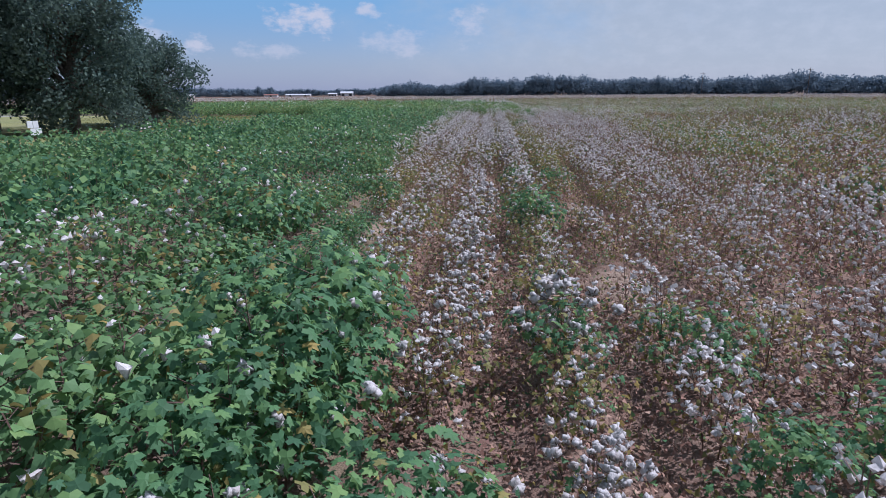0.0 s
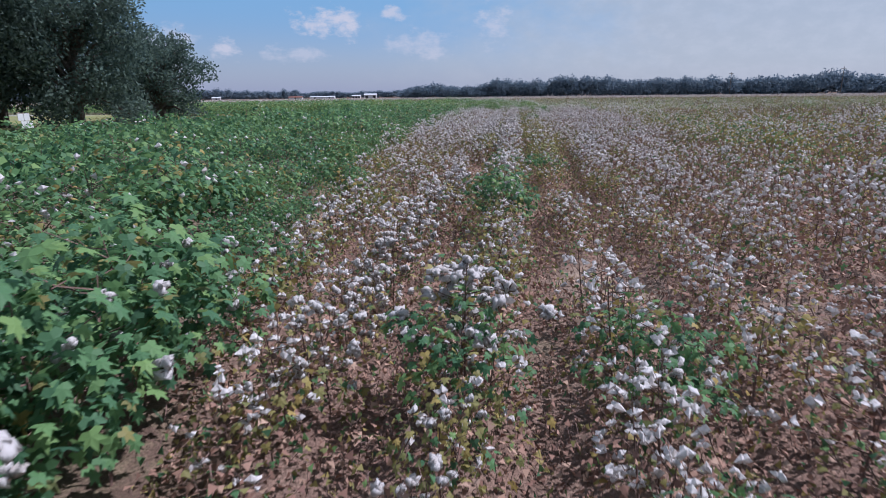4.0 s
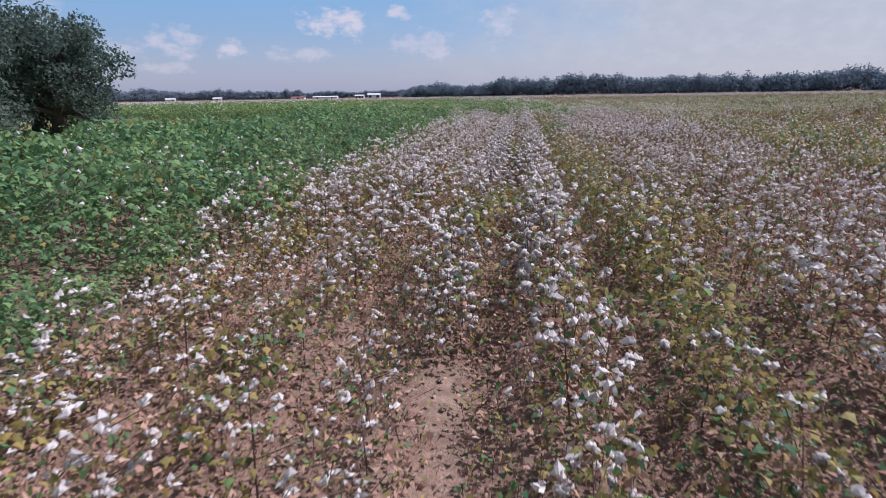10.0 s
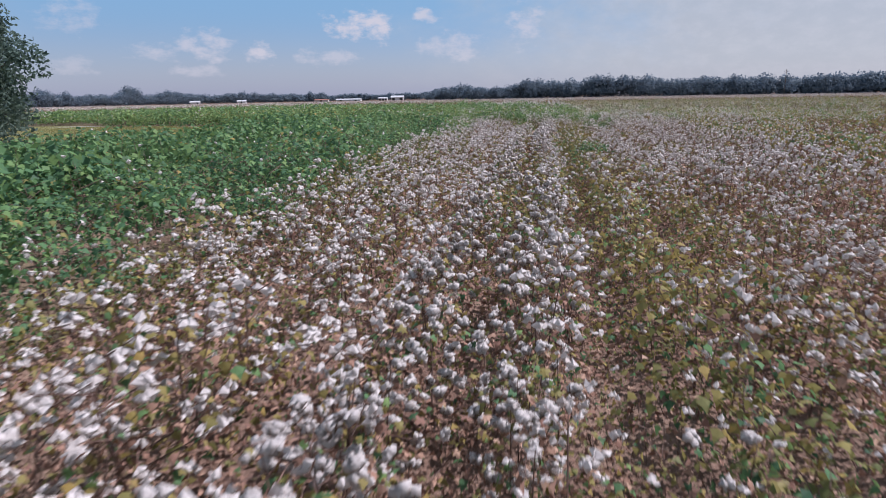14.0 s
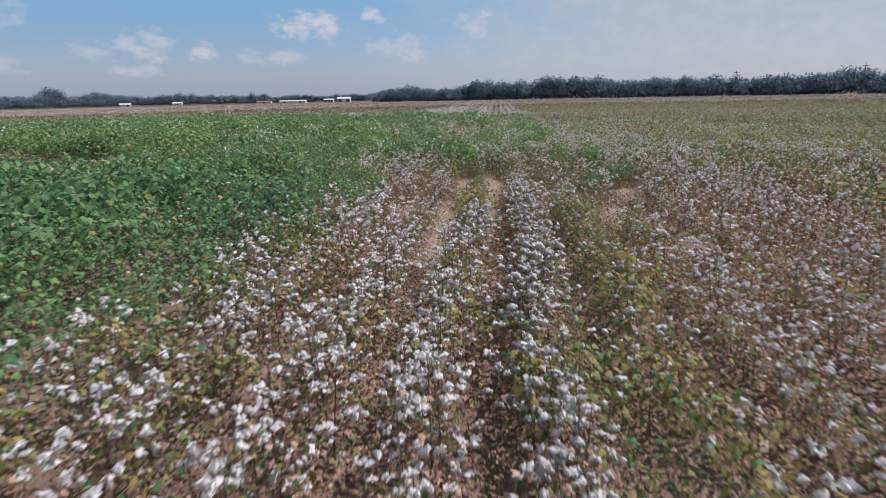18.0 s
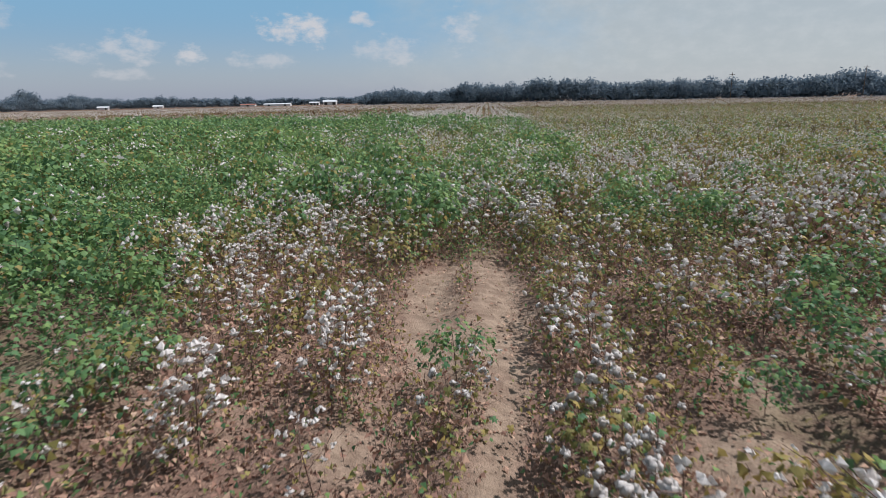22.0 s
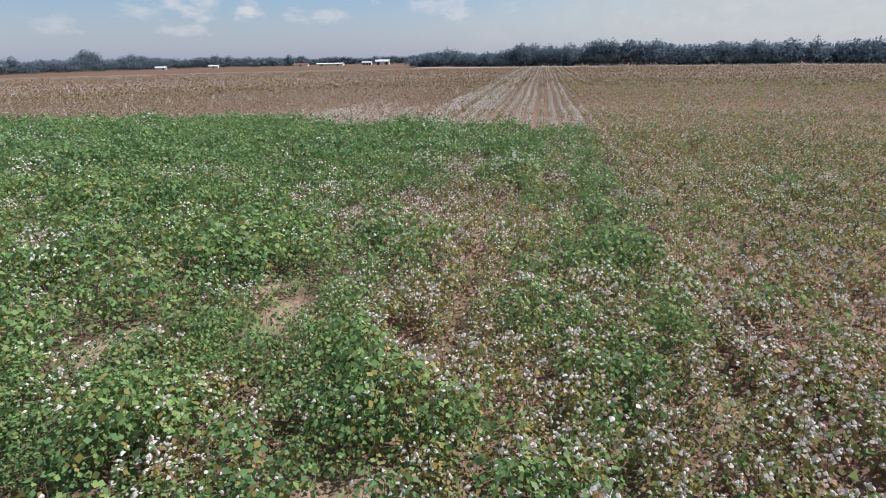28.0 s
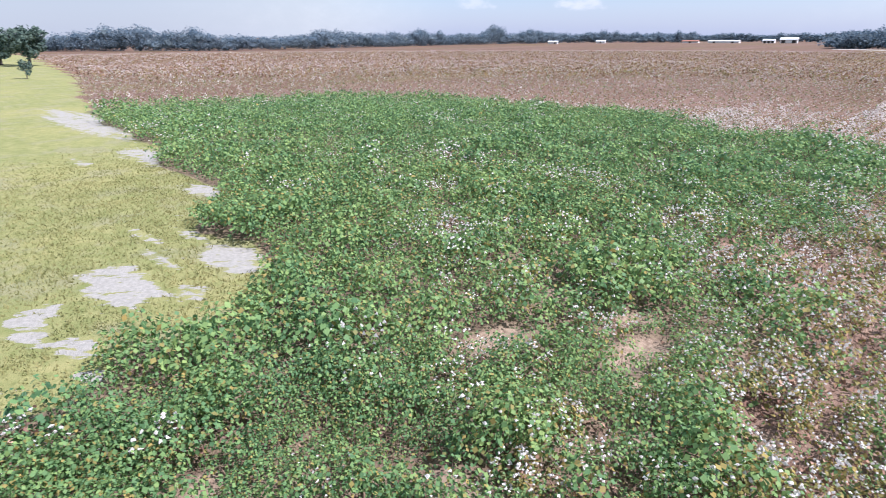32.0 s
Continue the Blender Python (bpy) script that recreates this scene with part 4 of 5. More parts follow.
def shape_sets(detail, n, boll_detail, leaf_n, boll_n, boll_scale, broad=1.0, poor=0.16, yellow=0.035, reach=0.5, stray=0):
    bs = (0.05 * boll_scale, 0.085 * boll_scale)
    return {
        "leafy": variants(lambda i: leafy_plant(100 + i, detail, int(leaf_n * 1.3), stray * (i % 2), 0.98, 0.54, yellow, broad), n, boll_detail),
        "laden": variants(lambda i: leafy_plant(150 + i, detail, leaf_n, int(boll_n * 0.62), 0.92, 0.58, 0.04 + yellow, broad), n, boll_detail),
        "mixed": variants(lambda i: leafy_plant(200 + i, detail, int(leaf_n * 0.8), int(boll_n * 0.6), 0.85, 0.44, 0.68, broad), n, boll_detail),
        "rich": variants(lambda i: open_plant(300 + i, detail, boll_n, max(3, int(leaf_n * 0.42)), 0.85, 0.4, bs, reach), n, boll_detail),
        "poor": variants(lambda i: open_plant(400 + i, detail, int(boll_n * poor), max(3, int(leaf_n * 0.6)), 0.75, 0.4, bs, reach), n, boll_detail),
    }


# far: whole rows, few triangles a plant
def build_far():
    x, y, r = plant_places(-230, 190, -20, 300, 1.0, 71)
    d = reach_of(x, y)
    keep = in_view(x, y) & (d > 62) & ((d < 125 + 30 * r.random(len(x))) | ((np.abs(x + 2) < 9) & (r.random(len(x)) < 0.8)))
    x, y = x[keep], y[keep]
    white = (x > -9.2) & (x < 5.2) & (y > 64) & (y < 105) & (np.round(x / ROW).astype(int) % 4 != 1)
    x, y = np.concatenate([x, x[white] + r.normal(0, 0.06, white.sum())]), np.concatenate([y, y[white] + 0.5])
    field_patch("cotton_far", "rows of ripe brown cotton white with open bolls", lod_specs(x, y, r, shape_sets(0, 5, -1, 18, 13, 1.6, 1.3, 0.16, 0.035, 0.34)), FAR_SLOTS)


def build_horizon_rows():
    """Rows too far off to tell plants apart: ragged lengths of brown foliage with a few bolls."""
    x, y, r = plant_places(-420, 300, 60, 420, 5.0, 83)
    d = reach_of(x, y)
    k = np.round(x / ROW).astype(int)
    keep = in_view(x, y) & (d > 105 + 30 * r.random(len(x))) & (d < 290) & (y < np.interp(x, [-420, -180, *(p[0] for p in BELT[1:5])], [455, 415, *(p[1] - 18 for p in BELT[1:5])])) & (lawn_depth(x, y) < -1) & ((k % 2 == 0) | (d < 170))
    x, y = x[keep], y[keep]
    parts = []
    for i in range(6):
        sh = Shape()
        for j in range(10):
            add_leaf(sh, r, np.array([r.normal(0, 0.25), r.uniform(-2.6, 2.6), r.uniform(0.2, 0.8)]), r.uniform(0, 6.28), r.uniform(0.25, 0.45), r.uniform(0.3, 1.2), 5 if j % 9 else 4, 0)
        for j in range(7 + i % 4):
            V, F = boll_lint(r, -1)
            sh.add(V * r.uniform(0.08, 0.13) + np.array([r.normal(0, 0.2), r.uniform(-2.5, 2.5), r.uniform(0.6, 0.95)]), F, 2)
        m = np.arange(len(x)) % 6 == i
        parts.append(scatter(sh.done(), np.stack([x[m], y[m], np.full(m.sum(), -0.02)], 1), r.choice([0.0, math.pi], m.sum()), r.uniform(0.85, 1.15, m.sum())))
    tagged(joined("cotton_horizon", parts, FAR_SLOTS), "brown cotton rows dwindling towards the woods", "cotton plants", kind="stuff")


def build_middle():
    x, y, r = plant_places(-75, 70, -32, 22, 0.45, 72)
    d = reach_of(x, y)
    keep = in_view(x, y) & (d > 12) & (d <= 62)
    x, y = x[keep], y[keep]
    field_patch("cotton_middle", "leafy green and ripe brown cotton in rows", lod_specs(x, y, r, shape_sets(0, 8, -1, 46, 17, 1.3, 0.9, 0.1)))
    x, y, r = plant_places(-75, 70, 22, 84, 0.37, 82)
    d = reach_of(x, y)
    keep = in_view(x, y) & (d > 12) & (d <= 62)
    x, y = x[keep], y[keep]
    close = np.hypot(x, y - 20) < 30
    field_patch("cotton_beyond", "leafy yellow-green cotton sprinkled with white bolls", lod_specs(x[close], y[close], r, shape_sets(0, 8, -1, 74, 26, 1.0, 0.8, 0.25, 0.11, 0.6)))
    field_patch("cotton_farther", "leafy green cotton with drifts of white bolls", lod_specs(x[~close], y[~close], r, shape_sets(0, 8, -1, 27, 14, 1.2, 1.0)))


def build_margin():
    """The same crop beside and behind the flight's start."""
    x, y, r = plant_places(-17, 48, -46, 40, 0.6, 80)
    keep = ~in_view(x, y) & (reach_of(x, y) < 47) & ~((y > -33.6) & (reach_of(x, y) <= 3.8))
    x, y = x[keep], y[keep]
    field_patch("cotton_margin", "leafy green and ripe brown cotton in rows", lod_specs(x, y, r, shape_sets(0, 5, -1, 14, 9, 1.3, 1.5)))


def build_near():
    x, y, r = plant_places(-20, 20, -33.6, 19, 0.28, 73)
    d = reach_of(x, y)
    keep = in_view(x, y) & (d > 3.8) & (d <= 12)
    x, y, d = x[keep], y[keep], d[keep]
    m = d < 7.0
    field_patch("cotton_near", "cotton rows with green leaves, dry stems and white bolls", lod_specs(x[m], y[m], r, shape_sets(1, 9, 0, 66, 18, 1.0, 1.05, 0.2, 0.035, 0.5, 1)))
    field_patch("cotton_beside", "cotton rows of leafy and open plants", lod_specs(x[~m], y[~m], r, shape_sets(0, 9, 0, 54, 17, 1.0, 0.85, 0.2)))
    x, y, r = plant_places(-20, 20, 19, 36, 0.23, 81)
    d = reach_of(x, y)
    keep = in_view(x, y) & (d > 3.8) & (d <= 12)
    x, y = x[keep], y[keep]
    field_patch("cotton_north_end", "bushy yellow-green cotton mixed with open white bolls", lod_specs(x, y, r, shape_sets(0, 9, 0, 160, 28, 1.0, 0.57, 0.25, 0.12, 0.6)))


def build_litter():
    """Fallen curled leaves on the soil."""
    r = np.random.default_rng(75)
    n = 120000
    x, y = r.uniform(-5, 8, n), r.uniform(-33.6, 26, n)
    keep = (reach_of(x, y) < 7) & (greenness(x, y) < 0.7) & (r.random(n) < np.where(bare(x, y) > 0.4, 0.6, 1.0))
    x, y = x[keep], y[keep]
    parts = []
    for i in range(8):
        sh = Shape()
        V, F = LEAVES[1]
        V = V * np.array([1, 1, 3.5 * r.uniform(-0.6, 1.0)]) * (0.019 + 0.0035 * i)
        sh.add(turn_to(V, 0.0, r.uniform(-0.5, 0.5), r.normal(0, 0.4)) + np.array([0, 0, 0.015]), F, 1 if i == 3 else 0)
        m = np.arange(len(x)) % 8 == i
        z = 0.045 * np.cos(2 * np.pi * x[m] / ROW) - 0.02
        parts.append(scatter(sh.done(), np.stack([x[m], y[m], z], 1), r.uniform(0, 6.28, m.sum()), r.uniform(0.6, 1.4, m.sum())))
    tagged(joined("leaf_litter", parts, [DRY, YELLOW]), "brown fallen cotton leaves on sandy soil", "leaf litter", kind="stuff")


def build_stubble():
    """Dead twigs, curled leaf scraps and husks that fill the rows between the plants."""
    r = np.random.default_rng(76)
    parts = []
    for n, far_lo, far_hi, w in ((300000, 0.0, 2.6, 0.038), (330000, 2.6, 5.5, 0.052), (230000, 5.5, 17.0, 0.1), (190000, 17.0, 44.0, 0.2)):
        x, y = r.uniform(1.5 - far_hi, 1.5 + far_hi, n), r.uniform(-33.6, 20.5 + far_hi * 1.4, n)
        d = reach_of(x, y)
        off = (x / ROW + 0.5) % 1.0 - 0.5
        keep = in_view(x, y) & (d >= far_lo) & (d < far_hi) & ((greenness(x, y) < 0.6) | (y > 19)) & (bare(x, y) < 0.35) & (lawn_depth(x, y) < -0.3) & (r.random(n) < 1.15 - 0.7 * np.abs(off))
        x, y, off = x[keep], y[keep], off[keep]
        m = len(x)
        z = 0.04 * np.cos(2 * np.pi * x / ROW) + 0.55 * r.random(m) ** 1.8 * (1 - 1.3 * np.abs(off))
        p = np.stack([x, y, z], 1)
        twig = r.random(m) < 0.35
        a = r.normal(0, 1, (m, 3))
        a[:, 2] = np.where(twig, np.abs(a[:, 2]) * 1.6, a[:, 2] * 0.5)
        a /= np.linalg.norm(a, axis=1)[:, None]
        b = np.cross(a, r.normal(0, 1, (m, 3)))
        b /= np.linalg.norm(b, axis=1)[:, None] + 1e-6
        la = np.where(twig, 3.2, 1.0)[:, None] * w * r.uniform(0.5, 1.3, m)[:, None]
        lb = np.where(twig, 0.09, 0.6)[:, None] * w * r.uniform(0.6, 1.3, m)[:, None]
        tri = np.stack([p, p + a * la + b * lb, p + a * la * 0.9 - b * lb], 1).reshape(-1, 3)
        slot = np.where(twig, 0, np.where((y > 19) & (r.random(m) < greenness(x, y)), 3, np.where(r.random(m) < np.clip(0.25 + 0.6 * turning(x, y), 0, 1), r.choice([2, 2, 3], m), 1)))
        parts.append((tri, np.arange(3 * m).reshape(-1, 3), slot))
    tagged(joined("dry_stubble", parts, [STEM, DRY, YELLOW, GREEN]), "brown dead twigs and curled leaves between cotton rows", "plant debris", kind="stuff")


build_stubble()
build_far()
build_horizon_rows()
build_middle()
build_margin()
build_near()
build_litter()


def build_clods():
    """Crumbs and clods of dry soil on the bare ground."""
    r = np.random.default_rng(77)
    n = 60000
    x, y = r.uniform(-8, 7, n), r.uniform(-33.6, 35, n)
    keep = (bare(x, y) > 0.15) | ((r.random(n) < 0.1) & (reach_of(x, y) < 4) & (greenness(x, y) < 0.4))
    x, y = x[keep], y[keep]
    parts = []
    for i in range(5):
        V, F = OCTA
        V = V * r.uniform(0.5, 1.0, 3) * np.array([1, 1, 0.6]) + r.normal(0, 0.12, V.shape)
        m = np.arange(len(x)) % 5 == i
        z = 0.045 * np.cos(2 * np.pi * x[m] / ROW) - 0.028
        parts.append(scatter((V, F, np.zeros(len(F), int)), np.stack([x[m], y[m], z], 1), r.uniform(0, 6.28, m.sum()), 0.008 + 0.03 * r.random(m.sum()) ** 2.5))
    tagged(joined("soil_clods", parts, [CLOD]), "small brown clods of dry soil on bare patches", "soil clods", kind="stuff")


build_clods()


def build_lawn_grass():
    """Short blades of mown grass near the field's edge."""
    r = np.random.default_rng(78)
    n = 200000
    x, y = r.uniform(-46, -11, n), r.uniform(2, 36, n)
    d = lawn_depth(x, y)
    keep = (d > 0.1) & (spots(WASHES, x, y, 0.7) < 0.55) & (r.random(n) < np.clip(1.1 - d / 18, 0.0, 1) * np.clip((x + 44) / 14, 0, 1) * np.clip((y - 4) / 10, 0, 1) * (0.3 + 0.9 * value_noise(x, y, 0.8, 79)))
    x, y = x[keep], y[keep]
    m = len(x)
    a = r.uniform(0, 6.28, m)
    h = r.uniform(0.04, 0.12, m)
    w = r.uniform(0.012, 0.03, m)
    base = np.stack([x, y, np.full(m, -0.035)], 1)
    side = np.stack([np.cos(a) * w, np.sin(a) * w, np.zeros(m)], 1)
    tip = base + np.stack([r.normal(0, 0.05, m), r.normal(0, 0.05, m), h], 1)
    tri = np.stack([base - side, base + side, tip], 1).reshape(-1, 3)
    tagged(joined("lawn_grass", [(tri, np.arange(3 * m).reshape(-1, 3), np.zeros(m, int))], [GRASS]), "short yellow-green mown grass blades", "grass", kind="stuff")


build_lawn_grass()


# under the path: plants as things of their own
def plant_kind(name, make, n, boll_seed):
    """Prototype meshes: stem, foliage; and boll places."""
    out = []
    for i in range(n):
        stem, leaf, spots = make(i)
        ms = mesh_of(name + "_stem", *stem.done()[:2], [STEM])
        ml = None
        if leaf.n:
            V, F, M = leaf.done()
            ml = mesh_of(name + "_foliage", V, F, SLOTS, M)
        out.append((ms, ml, spots))
    return out


BOLLS = []
for i in range(8):
    rb = np.random.default_rng(900 + i)
    sh = Shape()
    sh.add(*boll_lint(rb, 2), 0)
    sh.add(*bur(rb), 1)
    V, F, M = sh.done()
    BOLLS.append(mesh_of("boll", V, F, [COTTON, BUR], M, smooth=True))


def stand(proto, name, label, group, x, y, size, turn, r):
    ms, ml, spots = proto
    e = empty(name, label, "cotton plant", group)
    e.matrix_basis = Matrix.Translation((x, y, -0.02)) @ Euler((r.normal(0, 0.05), r.normal(0, 0.05), turn)).to_matrix().to_4x4() @ Matrix.Scale(size, 4)
    for part_name, me in (("stem", ms), ("foliage", ml)):
        if me:
            o = new(part_name, me)
            o.parent = e
    for p, s, a in spots:
        o = new("boll", BOLLS[r.integers(len(BOLLS))])
        o.parent = e
        o.matrix_basis = Matrix.Translation(p) @ Euler((r.normal(0, 0.5), r.normal(0, 0.5), a)).to_matrix().to_4x4() @ Matrix.Scale(s, 4)
    return e


def build_under_path():
    x, y, r = plant_places(-4, 7, -33.6, 25.5, 0.2, 74)
    d = reach_of(x, y)
    keep = in_view(x, y) & (d <= 3.8)
    x, y = x[keep], y[keep]
    leafy, mixed, opened = sort_plants(x, y, r)
    w = whiteness(x, y)
    rich = r.random(len(x)) < w
    kinds = {
        "leafy": plant_kind("leafy", lambda i: leafy_plant(600 + i, 2, 250, 1 + 2 * (i % 3), 1.0), 6, 1),
        "mixed": plant_kind("mixed", lambda i: leafy_plant(620 + i, 2, 95, 5, 0.8, 0.42, 0.78), 6, 2),
        "rich": plant_kind("rich", lambda i: open_plant(640 + i, 2, 19, 62, 0.86, 0.42), 8, 3),
        "poor": plant_kind("poor", lambda i: open_plant(660 + i, 2, 4, 84, 0.75, 0.42), 6, 4),
    }
    words = {
        "leafy": ("cotton_plant", "leafy green cotton plant with broad lobed leaves", "leafy cotton plants", 60),
        "mixed": ("cotton_plant", "cotton plant with yellowing leaves and a few open bolls", "turning cotton plants", 70),
        "rich": ("cotton_plant", "leafless brown cotton plant full of open white bolls", "open cotton plants", 110),
        "poor": ("cotton_plant", "dry brown cotton plant with curled leaves, few bolls", "dry cotton plants", 60),
    }
    masks = {"leafy": leafy, "mixed": mixed, "rich": opened & rich, "poor": opened & ~rich}
    size = heights(x, y, r)
    rest = []
    joined_sets = {
        "leafy": variants(lambda i: leafy_plant(600 + i, 1, 170, 1 + 2 * (i % 3), 1.0, 0.52, 0.09), 6, 0),
        "mixed": variants(lambda i: leafy_plant(620 + i, 1, 74, 5, 0.8, 0.42, 0.78), 6, 1),
        "rich": variants(lambda i: open_plant(640 + i, 1, 16, 50, 0.86, 0.42), 8, 1),
        "poor": variants(lambda i: open_plant(660 + i, 1, 4, 66, 0.75, 0.42), 6, 1),
    }
    for key, mask in masks.items():
        name, label, group, limit = words[key]
        ids = np.nonzero(mask)[0]
        ids = ids[np.argsort(np.abs(x[ids] - 1.5))]
        for j in ids[:limit]:
            stand(kinds[key][r.integers(len(kinds[key]))], name, label, group, x[j], y[j], size[j], r.uniform(0, 6.28), r)
        left = ids[limit:]
        for i, s in enumerate(joined_sets[key]):
            m = left[np.arange(len(left)) % len(joined_sets[key]) == i]
            rest.append((s, x[m], y[m], size[m], r))
    field_patch("cotton_beside_path", "cotton plants with green and dry leaves and white bolls", rest)


build_under_path()


# ---- trees ----
def crown_shape(r, blobs, leaf, per_area):
    """Leaf sprays spread through a set of ellipsoids (x, y, z, rx, rz)."""
    sh_v, sh_f, o = [], [], 0
    for bx, by, bz, rx, rz in blobs:
        n = int(per_area * rx * rz)
        d = r.normal(0, 1, (n, 3))
        d /= np.linalg.norm(d, axis=1)[:, None]
        q = r.random(n) ** 0.28
        bumps = 1 + 0.22 * np.sin(5 * d[:, 0] + 3 * d[:, 2] + bx) * np.cos(4 * d[:, 1] - 2 * d[:, 2])
        p = d * (q * bumps)[:, None] * np.array([rx, rx, rz]) + np.array([bx, by, bz])
        ax = r.normal(0, 1, (n, 3))
        ax /= np.linalg.norm(ax, axis=1)[:, None]
        bxv = np.cross(ax, d + r.normal(0, 0.6, (n, 3)))
        bxv /= np.linalg.norm(bxv, axis=1)[:, None] + 1e-6
        s = leaf * r.uniform(0.5, 1.3, n)[:, None]
        quad = np.stack([p - ax * s, p + bxv * s * 0.55, p + ax * s, p - bxv * s * 0.55], 1)
        sh_v.append(quad.reshape(-1, 3))
        i = np.arange(n)[:, None] * 4 + o
        sh_f.append(np.concatenate([i + np.array([[0, 1, 2]]), i + np.array([[0, 2, 3]])], 0))
        o += 4 * n
    return np.concatenate(sh_v), np.concatenate(sh_f)


def tree(name, label, x, y, height, spread, seed, group="", leaf=0.22, per_area=240, mat=OAK, trunk_r=0.35, low=0.28, nblobs=13):
    r = np.random.default_rng(seed)
    e = empty(name, label, "tree", group)
    e.location = (x, y, 0)
    wood = Shape()
    tube(wood, [(0, 0, -0.1), (0.1, 0.0, height * 0.2), (r.normal(0, 0.3), r.normal(0, 0.3), height * 0.55), (r.normal(0, 0.5), r.normal(0, 0.5), height * 0.85)],
         [trunk_r * 1.25, trunk_r, trunk_r * 0.6, trunk_r * 0.15], 0, 8)
    blobs = [(0, 0, height * 0.68, spread * 0.5, height * 0.3)]
    limbs = []
    for k in range(nblobs):
        a = k * 2.4 + r.uniform(-0.4, 0.4)
        q = r.uniform(0.45, 0.8)
        z = height * (low + (0.86 - low) * ((k + 0.5) / nblobs) ** 0.8)
        taper = 1.0 if z < height * 0.6 else 1.25 - 0.8 * (z / height - 0.3)
        c = np.array([math.cos(a) * spread * q * taper, math.sin(a) * spread * q * taper, z])
        blobs.append((*c, spread * r.uniform(0.26, 0.4), height * r.uniform(0.1, 0.17)))
        limbs.append(c)
    for c in limbs:
        s = np.array([0.05, 0, max(0.15 * height, c[2] * 0.55)])
        tube(wood, [s, (s + c) / 2 + (0, 0, 0.06 * height), c], [trunk_r * 0.45, trunk_r * 0.28, 0.03], 0, 5)
    V, F, M = wood.done()
    t = new("trunk", mesh_of("trunk", V, F, [BARK], smooth=True))
    t.parent = e
    V, F = crown_shape(r, blobs, leaf, per_area)
    c = new("crown", mesh_of("crown", V, F, [mat]))
    c.parent = e
    return e


OAKS = [(-25.2, 10.6, 7.2, 4.2, 81), (-25.4, 2.0, 10.8, 5.2, 82), (-30.5, -4.5, 12.5, 5.8, 83), (-34.0, 5.5, 12.5, 6.0, 84), (-39.0, -3.0, 12.5, 6.0, 85), (-30.0, 14.5, 6.6, 4.2, 86)]
for ox, oy, oh, os, sd in OAKS:
    tree("oak_tree", "broad dark green oak with low spreading branches on lawn", ox, oy, oh, os, sd, "oaks on the lawn", leaf=0.115, per_area=540, low=0.04 if ox > -26 else 0.13, nblobs=26)


def woods(name, label, line, height, depth, step, seed, leaf=0.7, per_area=9.0, rise=90.0, level=1, lone=0.0):
    """A belt of forest along a line of plan points: uneven crowns joined into one mass."""
    r = np.random.default_rng(seed)
    line = np.array(line, float)
    run = np.concatenate([[0], np.cumsum(np.hypot(*np.diff(line, axis=0).T))])
    blobs = []
    s = 0.0
    while s < run[-1]:
        x, y = np.interp(s, run, line[:, 0]), np.interp(s, run, line[:, 1])
        for k in range(depth):
            lump = value_noise(np.array([s]), np.array([3.0 + 9 * k]), 30.0, seed)[0]
            h = height * np.interp(s, [0, rise, 260, run[-1]], [0.62, 1.0, 0.88, 0.8]) * (r.uniform(0.84, 1.05) + (r.random() < 0.1) * lone) * (0.7 + 0.6 * lump)
            w = r.uniform(4.5, 8.0)
            blobs.append((x + r.uniform(-2, 2), y + 8 * k + r.uniform(-2, 2), h * r.uniform(0.56, 0.72), w * 0.8, h * r.uniform(0.28, 0.4)))
            blobs.append((x + r.uniform(-2, 2), y + 8 * k - 1.5, h * r.uniform(0.25, 0.45), w * 0.9, h * r.uniform(0.3, 0.42)))
        s += step
    V, F = crown_shape(r, blobs, leaf, per_area)
    vs, fs, o = [V], [F], len(V)
    BV, BF = ico(level)
    for bx, by, bz, rx, rz in blobs:
        lump = 1 + 0.16 * np.sin(4 * BV[:, 0] + bx) * np.cos(5 * BV[:, 2] + by) + r.normal(0, 0.06, len(BV))
        vs.append(BV * lump[:, None] * np.array([rx, rx, rz]) * 0.6 + np.array([bx, by, bz]))
        fs.append(BF + o)
        o += len(BV)
    tagged(new(name, mesh_of(name, np.concatenate(vs), np.concatenate(fs), [HAZY_WOODS])), label, "woods", kind="stuff")


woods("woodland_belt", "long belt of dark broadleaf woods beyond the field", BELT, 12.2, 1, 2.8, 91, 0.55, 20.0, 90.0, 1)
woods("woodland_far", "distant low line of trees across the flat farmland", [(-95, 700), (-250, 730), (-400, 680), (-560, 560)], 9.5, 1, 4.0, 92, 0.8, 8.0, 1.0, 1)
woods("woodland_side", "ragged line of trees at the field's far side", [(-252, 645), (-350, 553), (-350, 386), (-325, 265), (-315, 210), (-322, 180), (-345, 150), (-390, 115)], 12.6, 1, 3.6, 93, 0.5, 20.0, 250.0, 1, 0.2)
tree("oak_tree", "rounded green tree beside the lawn's far end", -192, 62, 10.0, 6.0, 87, leaf=0.5, per_area=60)
tree("oak_tree", "small spreading tree beside the lawn's far end", -205, 58, 8.0, 5.0, 88, leaf=0.5, per_area=60)
tree("young_tree", "small dark round tree alone on the lawn", -131.5, 47.9, 3.4, 1.5, 89, leaf=0.22, per_area=160, trunk_r=0.08, nblobs=8)


# ---- farm buildings ----
def part(name, V, F, mat, parent, label=""):
    o = new(name, mesh_of(name, V, F, [mat]))
    o.parent = parent
    if label:
        o["label"] = label
    return o


def box_arrays(x0, x1, y0, y1, z0, z1):
    V = np.array([(x, y, z) for z in (z0, z1) for y in (y0, y1) for x in (x0, x1)], float)
    F = np.array([(0, 2, 3, 1), (4, 5, 7, 6), (0, 1, 5, 4), (2, 6, 7, 3), (0, 4, 6, 2), (1, 3, 7, 5)])
    return V, F


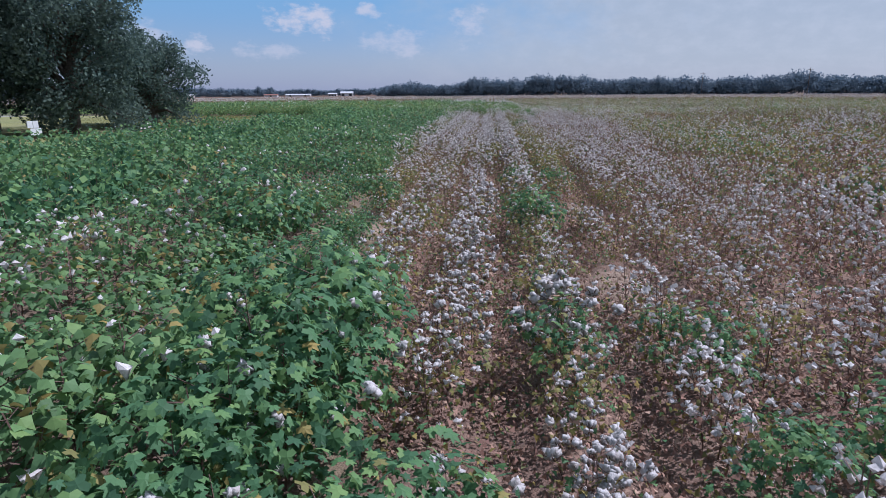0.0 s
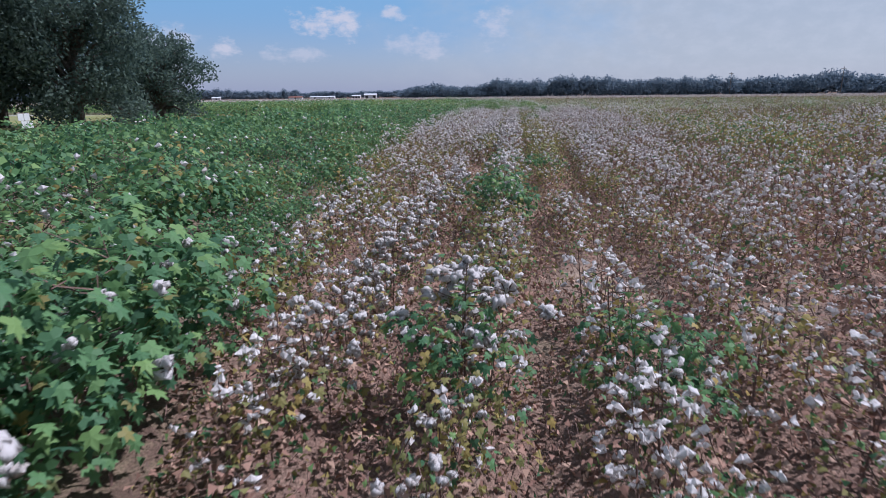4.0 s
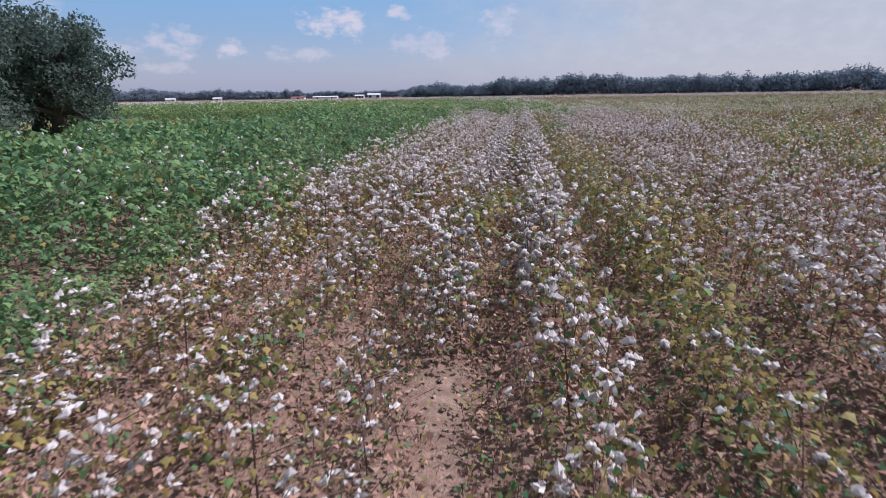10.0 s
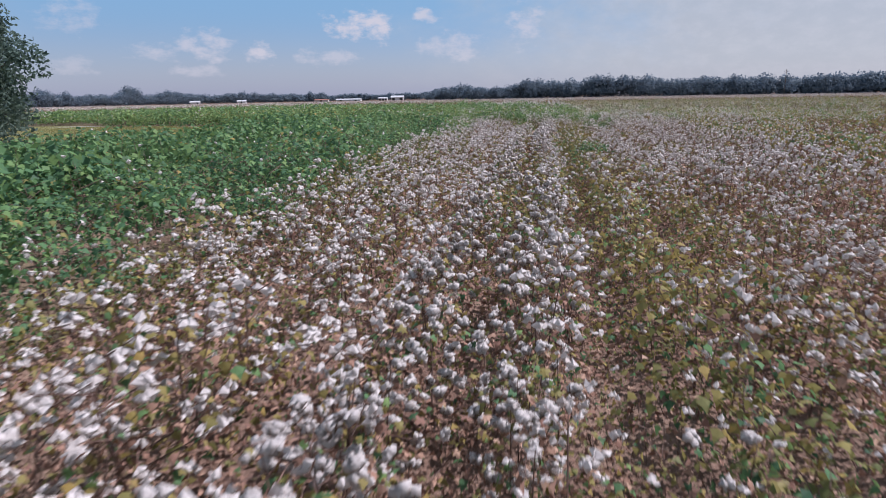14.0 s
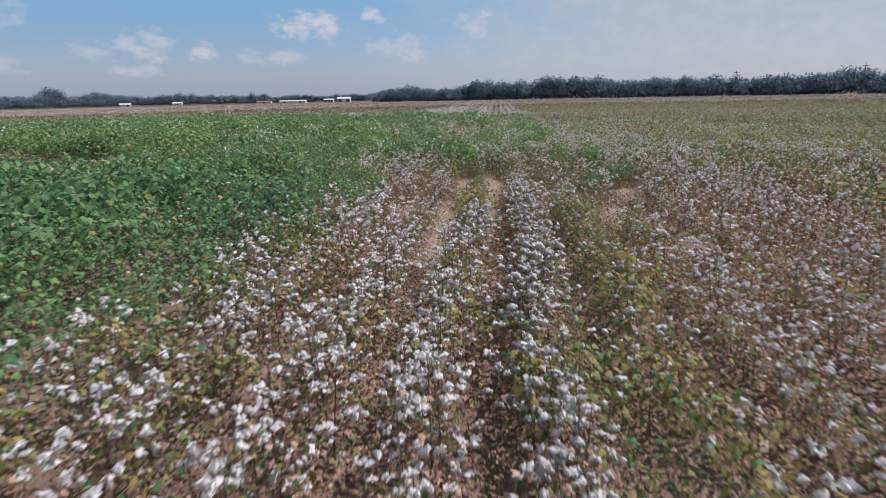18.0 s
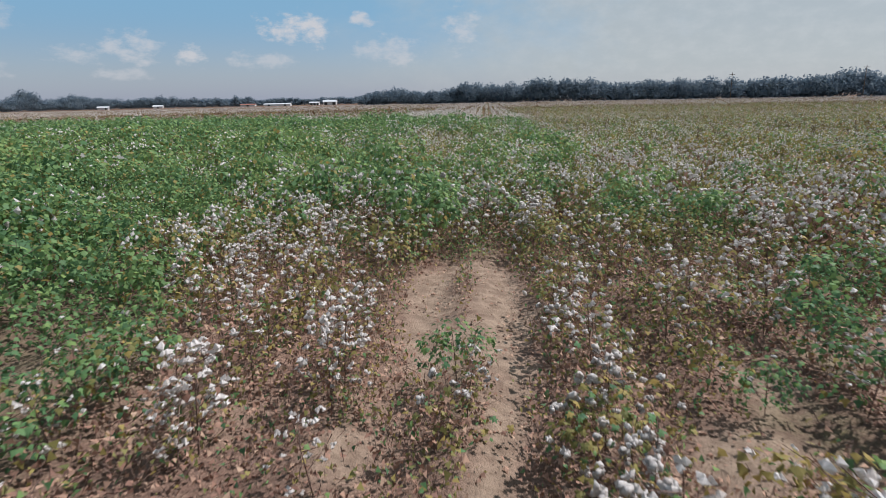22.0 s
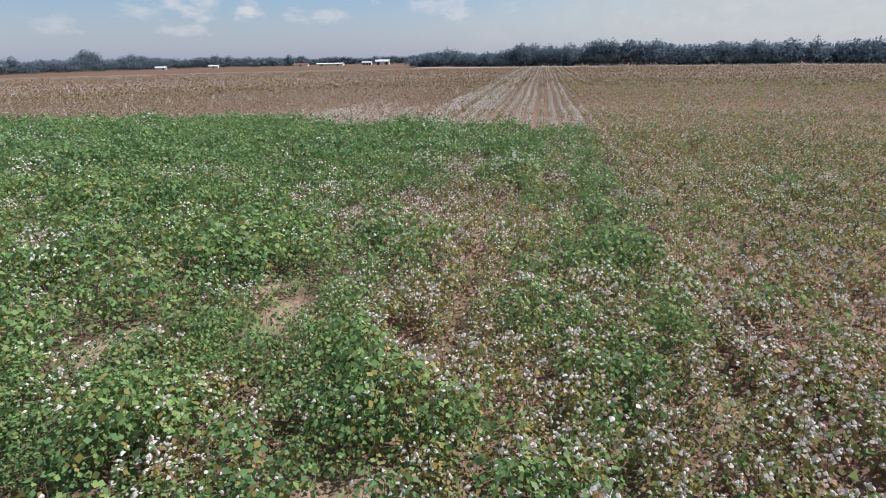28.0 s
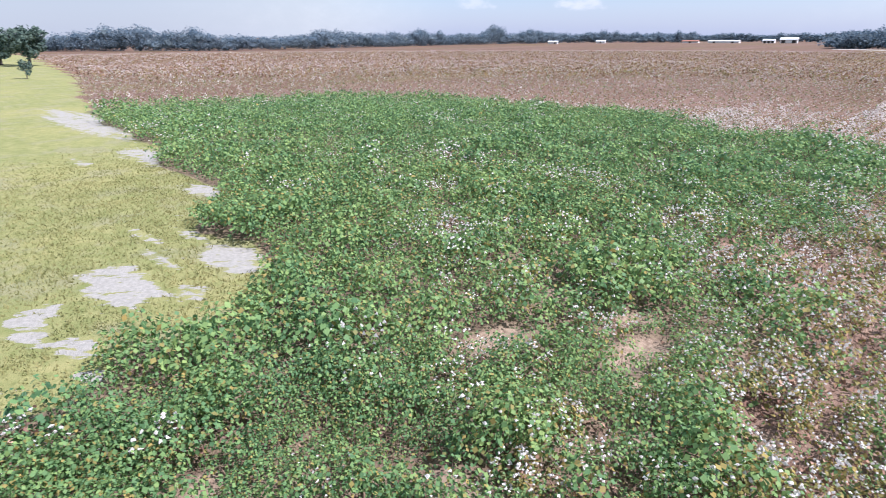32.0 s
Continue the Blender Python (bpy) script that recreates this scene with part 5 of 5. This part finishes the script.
def farm_building(name, label, x, y, turn, length, width, eave, ridge, roof_mat, doors, wall_mat=WHITE_METAL):
    e = empty(name, label, "farm building", "farm buildings")
    e.matrix_basis = pose(x, y, 0, 0, 0, turn)
    hl, hw = length / 2, width / 2
    V, F = box_arrays(-hl, hl, -hw, hw, -0.3, eave)
    part("wall", V, F, wall_mat, e)
    for sx in (-1, 1):
        V = np.array([(sx * hl, -hw, eave), (sx * hl, hw, eave), (sx * hl, 0, ridge), (sx * (hl - 0.3), -hw, eave), (sx * (hl - 0.3), hw, eave), (sx * (hl - 0.3), 0, ridge)])
        part("gable", V, np.array([(0, 1, 2), (3, 5, 4), (0, 2, 3), (2, 5, 3), (1, 4, 2), (2, 4, 5)]), wall_mat, e)
    for sy in (-1, 1):
        o = 0.5
        V = np.array([(px, sy * (hw + o) if k == 0 else 0, (eave - o * (ridge - eave) / hw if k == 0 else ridge) + dz) for dz in (0.02, 0.2) for k in (0, 1) for px in (-hl - o, hl + o)])
        F = np.array([(0, 2, 3, 1), (4, 5, 7, 6), (0, 1, 5, 4), (2, 6, 7, 3), (0, 4, 6, 2), (1, 3, 7, 5)])
        part("roof", V, F, roof_mat, e)
    # solid panels on the wall; the doorways' inner shade is in their dark colour
    for dx, dw, dh in doors:
        V, F = box_arrays(dx - dw / 2, dx + dw / 2, -hw - 0.08, -hw + 0.1, 0, dh)
        part("door", V, F, DOORWAY_SHADE, e, "solid dark panel coloured as a doorway's shaded inside")
    return e


farm_building("barn", "white metal barn with pale gabled roof", -157, 615, 10, 13, 10, 3.0, 4.6, ROOF_METAL, [(-4, 3.0, 2.5), (4, 3.0, 2.5)])
farm_building("equipment_shed", "white open-fronted machine shed beside the barn", -172, 612, 8, 9, 8, 2.2, 3.2, ROOF_METAL, [(-3, 2.2, 1.8), (0.2, 2.2, 1.8), (3.2, 1.8, 1.8)])
farm_building("poultry_house", "long low white poultry house with grey roof", -208, 606, 6, 26, 8, 1.5, 2.4, ROOF_METAL, [(-8, 2, 1.3), (8, 2, 1.3)])
farm_building("poultry_house", "long low house with red metal roof", -236, 600, 8, 14, 7, 1.5, 2.3, RUST_ROOF, [(0, 2, 1.3)])
farm_building("farmhouse", "small white farmhouse with grey roof", -300, 548, 20, 8, 6, 1.7, 2.7, ROOF_METAL, [(0, 1.2, 1.5)])
farm_building("farmhouse", "small white cottage at the field's far edge", -312, 486, 25, 8, 5, 1.6, 2.5, ROOF_METAL, [(2, 1.2, 1.5)])


def utility_pole(x, y, h):
    e = empty("utility_pole", "tall wooden utility pole with a crossarm above the woods", "utility pole", "utility poles")
    e.location = (x, y, 0)
    sh = Shape()
    tube(sh, [(0, 0, -0.5), (0, 0, h)], [0.17, 0.1], 0, 8)
    V, F, M = sh.done()
    part("pole", V, F, POLE_WOOD, e)
    V, F = box_arrays(-1.2, 1.2, -0.08, 0.08, h - 0.9, h - 0.72)
    part("crossarm", V, F, POLE_WOOD, e)


utility_pole(109, 292, 11.7)
utility_pole(144, 256, 12.2)


# ---- by the oaks ----
def notice_board(x, y):
    e = empty("yard_sign", "white square panels with dark joints on a short post", "sign")
    e.matrix_basis = pose(x, y, 0, 0, 0, 62)
    for sx, z in ((-0.14, 1.14), (0.09, 1.14), (-0.05, 0.82), (0.18, 0.82)):
        V, F = box_arrays(sx - 0.105, sx + 0.105, -0.03, 0.03, z - 0.15, z + 0.15)
        part("panel", V, F, SIGN_WHITE, e)
    V, F = box_arrays(-0.02, 0.06, 0.033, 0.09, -0.1, 1.26)
    part("post", V, F, POLE_WOOD, e)


notice_board(-18.9, -9.4)
